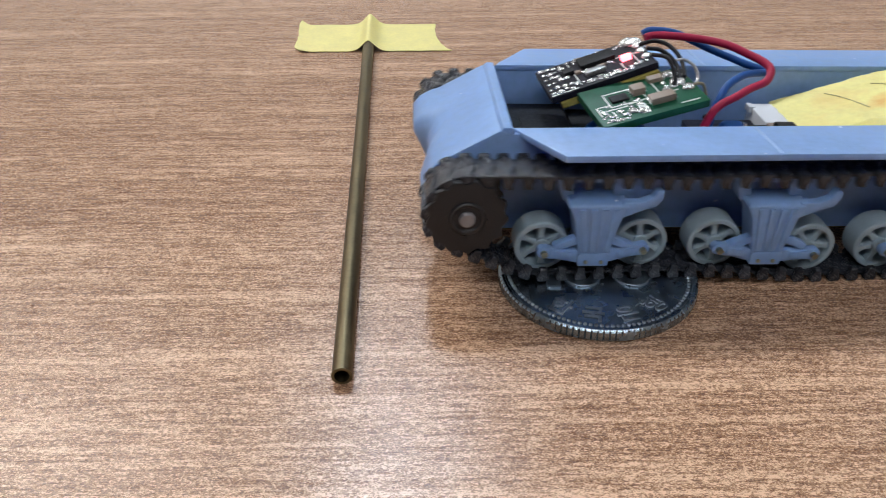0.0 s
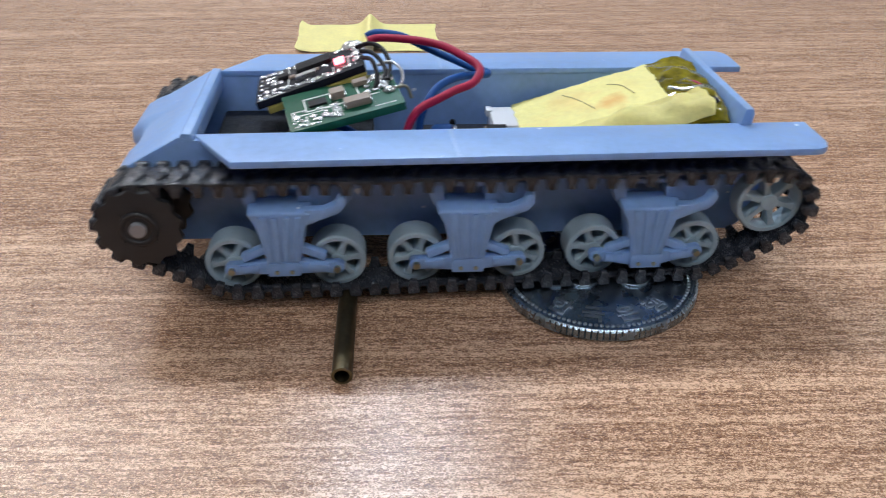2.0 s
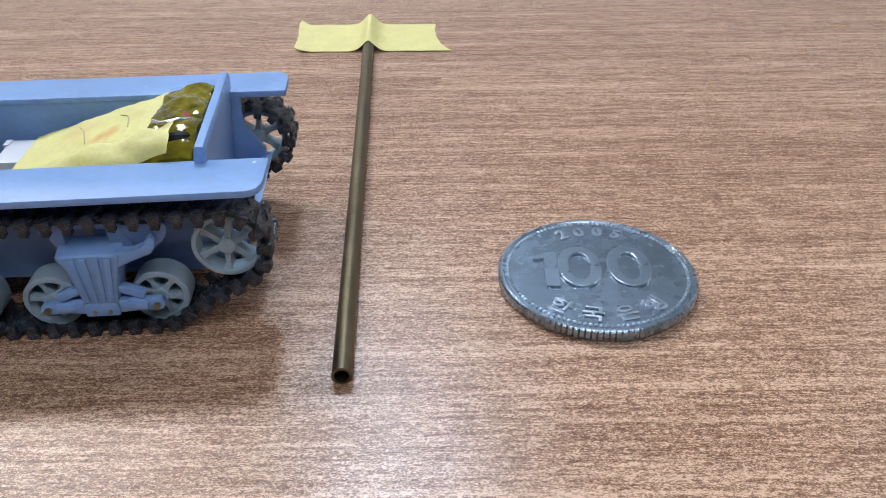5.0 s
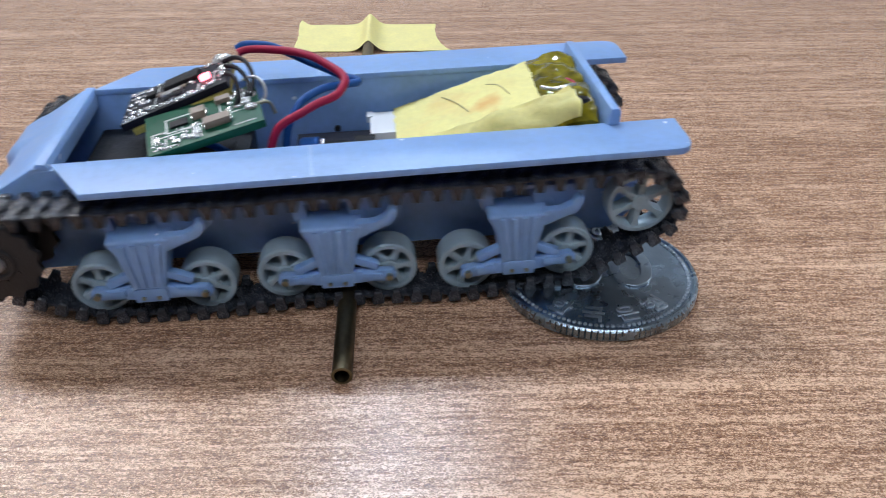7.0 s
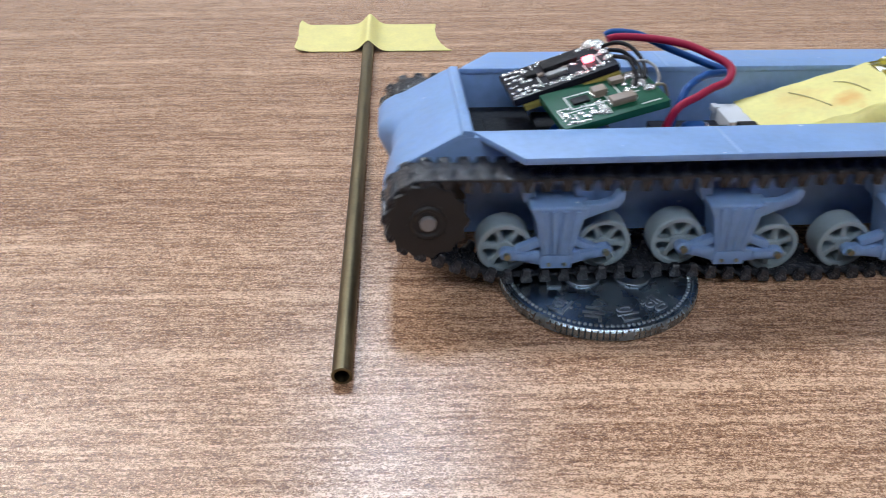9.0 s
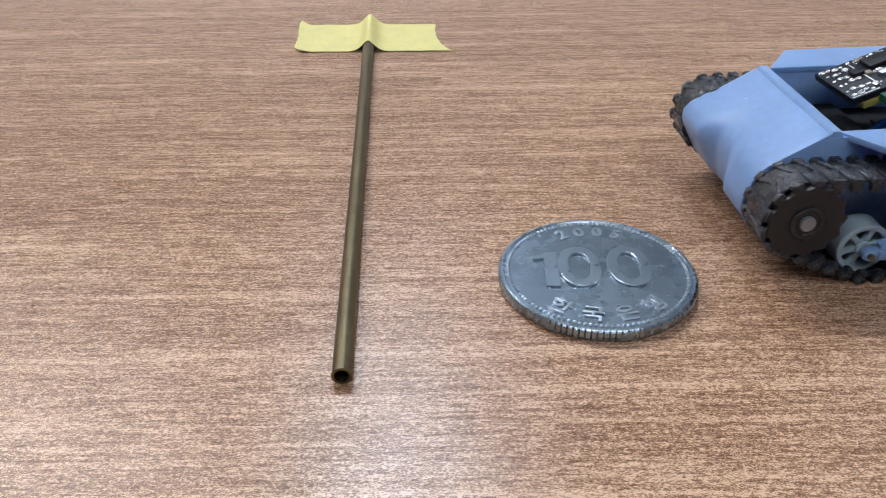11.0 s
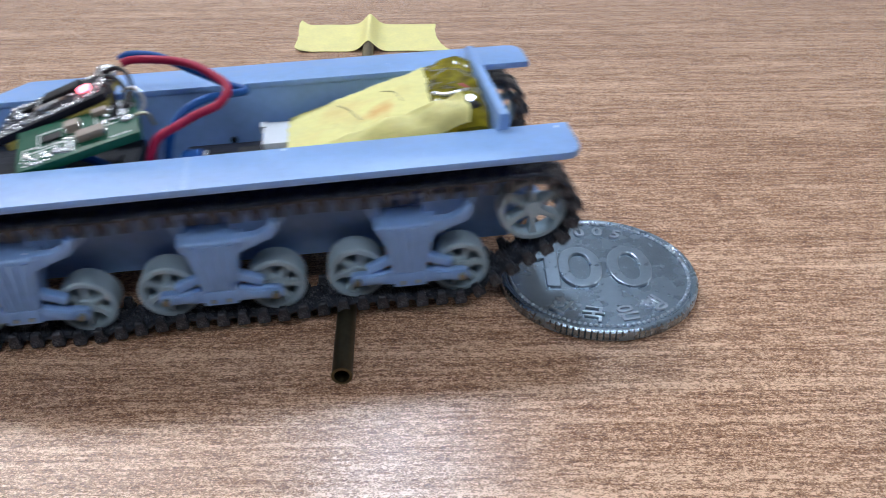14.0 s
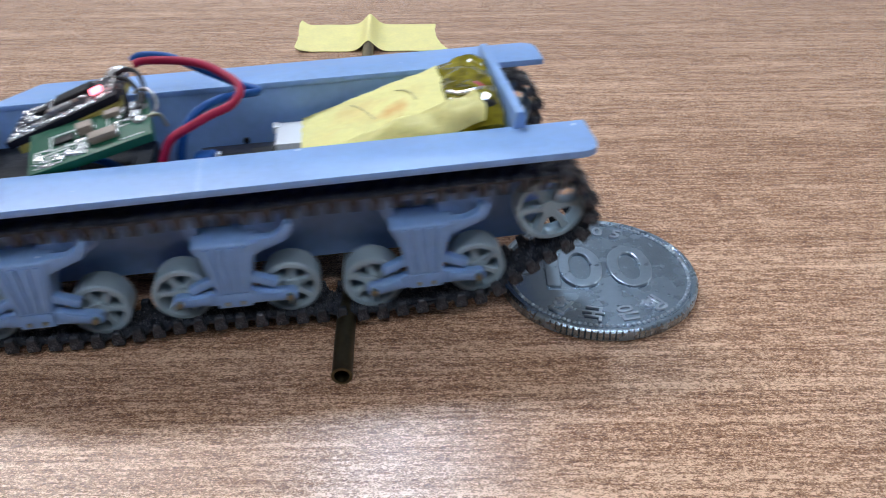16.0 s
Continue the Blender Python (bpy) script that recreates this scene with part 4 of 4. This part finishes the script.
def battery():
    """A battery pack wrapped in masking tape, its rear end in amber film."""
    def wrap(x, y, lumps, seed):
        z = 13.4 + (x - 8.0) * 0.315 - 0.035 * min(y, 0) ** 2
        return z + lumps * noise.noise(Vector((x * 0.28, y * 0.33, seed))) + 0.35 * lumps * noise.noise(Vector((x * 0.9, y * 0.9, seed + 5)))

    def sheet(x0, x1, nx, y0, y1, ny, lumps, seed):
        bm = bmesh.new()
        g = []
        for i in range(nx + 1):
            u = i / nx
            row = []
            for j in range(ny + 1):
                v = j / ny
                x = x0 + (x1 - x0) * u
                y = y0 + (y1 - y0) * v
                z = wrap(x, y, lumps, seed) - 0.09 * max(0, x - 27.5) ** 2
                row.append(bm.verts.new((x + 0.25 * noise.noise(Vector((y * 0.8, x, 1))), y, z)))
            g.append(row)
        for i in range(nx):
            for j in range(ny):
                bm.faces.new((g[i][j], g[i + 1][j], g[i + 1][j + 1], g[i][j + 1]))
        ret = bmesh.ops.extrude_face_region(bm, geom=bm.faces[:])
        for v in ret["geom"]:
            if isinstance(v, bmesh.types.BMVert):
                v.co.z = 9.5
        bmesh.ops.recalc_face_normals(bm, faces=bm.faces[:])
        return bm
    pack = part("battery_pack", sheet(8.0, 25.6, 40, -7.4, 9.4, 28, 0.22, 3.0), TAPE_PACK, tank, "battery pack wrapped in yellow masking tape", smooth=45)
    part("film_wrap", sheet(25.4, 31.4, 24, -7.2, 9.6, 34, 0.55, 9.0), KAPTON, pack, "shiny crumpled amber film", smooth=30)
    bm = bmesh.new()
    g = []
    for i in range(41):
        row = []
        for j in range(17):
            u, v = i / 40, j / 16
            x = 10.5 + u * 18.4 + 0.5 * noise.noise(Vector((v * 3, 4, 4)))
            y = -7.9 + v * (5.2 + 1.6 * u + 1.0 * noise.noise(Vector((u * 4, 7, 1))))
            z = 13.9 + (x - 8) * 0.245 - 0.004 * min(y, 0) ** 2 + (1.3 + 0.3 * u) * min(v * 4, 1) ** 0.6 * (1 - max(0, (v - 0.6) / 0.4) ** 1.5) * math.sin(math.pi * min(u, 0.5)) ** 0.6 * (1 - 0.35 * max(0, u - 0.5)) + 0.9 * noise.noise(Vector((x * 0.33, y * 0.5, 2)))
            row.append(bm.verts.new((x, y, z)))
        g.append(row)
    for i in range(40):
        for j in range(16):
            bm.faces.new((g[i][j], g[i + 1][j], g[i + 1][j + 1], g[i][j + 1]))
    bmesh.ops.solidify(bm, geom=bm.faces[:], thickness=0.15)
    bmesh.ops.recalc_face_normals(bm, faces=bm.faces[:])
    part("tape_fold", bm, TAPE, pack, "crumpled fold of yellow masking tape", smooth=45)
    for mat, r, label, path in ((INK, 0.07, "faded grey pen stroke", [(14.4, 7.3, 15.5), (15.7, 4.7, 15.95), (17.1, 0.6, 16.35)]), (INK, 0.07, "faded grey pen stroke", [(20.0, 6.6, 17.25), (21.4, 5.0, 17.7), (22.2, 1.6, 17.95)])):
        bm = bmesh.new()
        tube(bm, smooth_path(path, 5), r, 8)
        part("pen_mark", bm, mat, pack, label, smooth=60)
    bm = bmesh.new()
    tube(bm, smooth_path([(25.8, -0.2, 19.3), (27.0, -1.4, 19.5), (28.4, -1.6, 19.8), (29.4, -1.0, 19.7), (30.2, 0.2, 19.2)], 5), 0.26)
    part("lead", bm, STEEL, pack, "bare metal battery lead")
    bm = bmesh.new()
    tube(bm, smooth_path([(27.6, -4.2, 18.6), (29.0, -4.4, 18.9), (30.2, -4.0, 18.7), (31.2, -3.0, 17.8)], 5), 0.8)
    part("lead", bm, BLACK_WIRE, pack, "black insulated battery lead")
    bm = bmesh.new()
    tube(bm, smooth_path([(28.8, 1.6, 19.3), (29.4, 0.8, 19.45), (30.0, -0.2, 19.2), (30.4, -1.2, 18.4)], 5), 0.36)
    part("lead", bm, RED_WIRE, pack, "red insulated battery lead")


room()
desk()
masking_tape()
brass_tube()
coin()
hull()
running_gear()
electronics()
battery()

# ---- the drive: seconds, x, y, z in millimetres, yaw, pitch and roll in degrees ----
DRIVE = [
    (0, 37.44, 96.36, 0.02, 2.88, 2.07, -0.24),
    (0.5, 28.37, 96.03, 0.06, 3.64, 1.66, -0.56),
    (1, 19.28, 95.14, 0.54, 5.00, 1.67, -1.09),
    (1.5, 10.34, 94.14, 0.88, 5.34, 1.07, -1.61),
    (2, 1.67, 93.04, 1.30, 3.98, 1.75, -1.35),
    (2.5, -8.84, 92.39, 1.04, 4.78, -0.99, -0.19),
    (3, -19.15, 91.35, 1.22, 4.46, -0.63, 0.41),
    (3.5, -30.35, 90.54, 0.86, 4.38, -1.12, 0.55),
    (4, -41.76, 89.52, 0.74, 4.21, -0.77, 0.21),
    (4.2, -46.10, 88.92, 0.57, 3.92, -0.29, 0.48),
    (4.6, -54.20, 87.00, 0.22, 3.50, -0.15, 0.10),
    (5, -59.20, 86.30, 0.08, 3.50, 0.00, 0.00),
    (5.4, -54.80, 86.70, 0.20, 3.40, -0.10, 0.10),
    (5.9, -41.50, 88.20, 0.70, 3.00, -0.90, 0.40),
    (6.3, -30.47, 90.20, 1.00, 3.69, -1.69, 0.62),
    (6.5, -25.22, 90.84, 1.31, 4.13, -2.21, 1.03),
    (7, -13.33, 91.73, 0.90, 5.14, -1.01, 0.91),
    (7.5, -2.41, 92.63, 1.11, 4.76, -0.82, -0.21),
    (7.8, 4.76, 93.22, 1.31, 4.60, 1.24, -0.94),
    (8, 9.42, 93.79, 0.81, 4.79, 0.59, -1.33),
    (8.5, 21.11, 95.29, 0.42, 4.30, 0.69, -1.63),
    (9, 32.87, 96.27, 0.03, 3.73, 1.58, -0.71),
    (9.2, 37.26, 96.46, 0.05, 4.08, 1.97, -0.51),
    (9.6, 46.50, 97.40, 0.12, 3.60, 1.80, -0.30),
    (10.1, 57.90, 97.70, 0.08, 4.00, 1.20, -0.10),
    (10.6, 69.00, 97.90, 0.00, 4.30, 0.40, 0.00),
    (10.95, 75.60, 97.90, 0.00, 4.40, 0.00, 0.00),
    (11.3, 76.75, 98.65, 0.00, 4.85, 0.00, 0.00),
    (11.5, 76.55, 98.74, 0.03, 4.76, 0.08, -0.02),
    (12, 56.61, 96.65, 0.10, 4.72, 1.78, -0.11),
    (12.5, 35.94, 95.48, -0.09, 5.41, 2.67, -0.37),
    (13, 15.09, 92.87, 1.19, 6.84, 2.36, -1.34),
    (13.4, -1.52, 90.59, 1.34, 7.74, 0.88, -0.65),
    (13.5, -5.47, 90.01, 1.44, 7.99, -0.10, -0.08),
    (14, -26.15, 87.72, 1.35, 7.18, -1.24, 0.14),
    (14.5, -47.10, 85.43, 0.36, 6.35, -0.07, 0.42),
    (15, -62.45, 83.80, 0.10, 5.75, -0.10, 0.30),
    (15.1, -60.55, 83.95, 0.12, 5.90, -0.15, 0.30),
    (15.5, -43.50, 85.05, 0.42, 6.50, -0.44, 0.24),
    (16, -24.22, 86.86, 1.64, 6.82, -1.92, 0.07),
]


def drive_at(t):
    """The tank's place between two rows, smoothly."""
    ts = [r[0] for r in DRIVE]
    i = max(0, min(len(ts) - 2, int(np.searchsorted(ts, t, side="right")) - 1))
    a, b = np.array(DRIVE[i]), np.array(DRIVE[i + 1])
    p, q = np.array(DRIVE[max(i - 1, 0)]), np.array(DRIVE[min(i + 2, len(ts) - 1)])
    h = b[0] - a[0]
    k = min(max((t - a[0]) / h, 0), 1)
    ma = (b - p) / (b[0] - p[0]) * h
    mb = (q - a) / (q[0] - a[0]) * h
    v = (2 * k ** 3 - 3 * k ** 2 + 1) * a + (k ** 3 - 2 * k ** 2 + k) * ma + (3 * k ** 2 - 2 * k ** 3) * b + (k ** 3 - k ** 2) * mb
    return v[1:]


def ground(x, y):
    """Height of what lies under the belt: desk, tube or coin, with the belt bridging down from it."""
    h = 0.0
    d = abs(x - (-10.62 - 0.0434 * (y - 64)))
    h = max(h, 2 * PIPE_R - 0.35 * d)
    r = math.hypot(x - COIN[0], min(y - COIN[1], 0) if y < COIN[1] + 6 else y - COIN[1])
    h = max(h, COIN_T - 0.3 * max(0, r - 12))
    return max(h, 0)


def lifts(t, s):
    """How far each road wheel of one side rides above or below its middle place."""
    x, y, z, yaw, pitch, roll = drive_at(t)
    c, q = math.cos(radians(yaw)), math.sin(radians(yaw))
    out = []
    for k, wx in enumerate(WHEEL_X):
        ly = YC + s * TRACK_Y
        gap = ground(x + wx * c - ly * q, y + wx * q + ly * c) - (z - wx * math.sin(radians(pitch)) + ly * math.sin(radians(roll)))
        v = REST[k] + 0.5 * min(max(gap, -1), 1)
        out.append(min(max(v, gap, -1.1), 1.2))
    return out


def motions():
    n = round(SECONDS * FPS)
    walk(tank, [(t, at_mm(x, y, z, roll, pitch, yaw)) for t, x, y, z, yaw, pitch, roll in [(k / 10, *drive_at(k / 10)) for k in range(161)]])
    # distance driven forwards, towards the tank's front
    gone = [0.0]
    for k in range(n):
        a, b = drive_at(k / FPS), drive_at((k + 1) / FPS)
        yaw = radians(a[3])
        gone.append(gone[-1] - ((b[0] - a[0]) * math.cos(yaw) + (b[1] - a[1]) * math.sin(yaw)))
    sag = {s: [lifts(f / FPS, s) for f in range(n + 1)] for s in (-1, 1)}
    for ob, x, y, z, r, phase in spinners:
        s = -1 if y < YC else 1
        k = WHEEL_X.index(x) if x in WHEEL_X else None
        walk(ob, [(f / FPS, at_mm(x, y, z + (sag[s][f][k] if k is not None else 0), 0, math.degrees(phase - gone[f] / r), 0)) for f in range(0, n + 1, 2)])
    for ob, cx, e, s in arms:
        k = WHEEL_X.index(cx + e * WX)
        pivot = (cx + e * 0.85, 0, 4.0)
        rows = []
        for f in range(0, n + 1, 3):
            a = -e * math.degrees(math.atan2(sag[s][f][k], WX - 0.85))
            rows.append((f / FPS, at_mm(*pivot, 0, a, 0) @ at_mm(-pivot[0], 0, -pivot[2])))
        walk(ob, rows)
    ends = [WHEEL_X[0] - 8] + WHEEL_X + [WHEEL_X[-1] + 8]
    for ob, y, s0 in links:
        s = -1 if y < YC else 1
        rows = []
        for f in range(0, n + 1, 3):
            x, z, a = on_loop(s0 - gone[f])
            if z < 4:
                z += np.interp(x, ends, [0] + sag[s][f] + [0]) * min(1, (4 - z) / 2.5)
            rows.append((f / FPS, at_mm(x, y, z, 0, -math.degrees(a), 0)))
        walk(ob, rows)


motions()
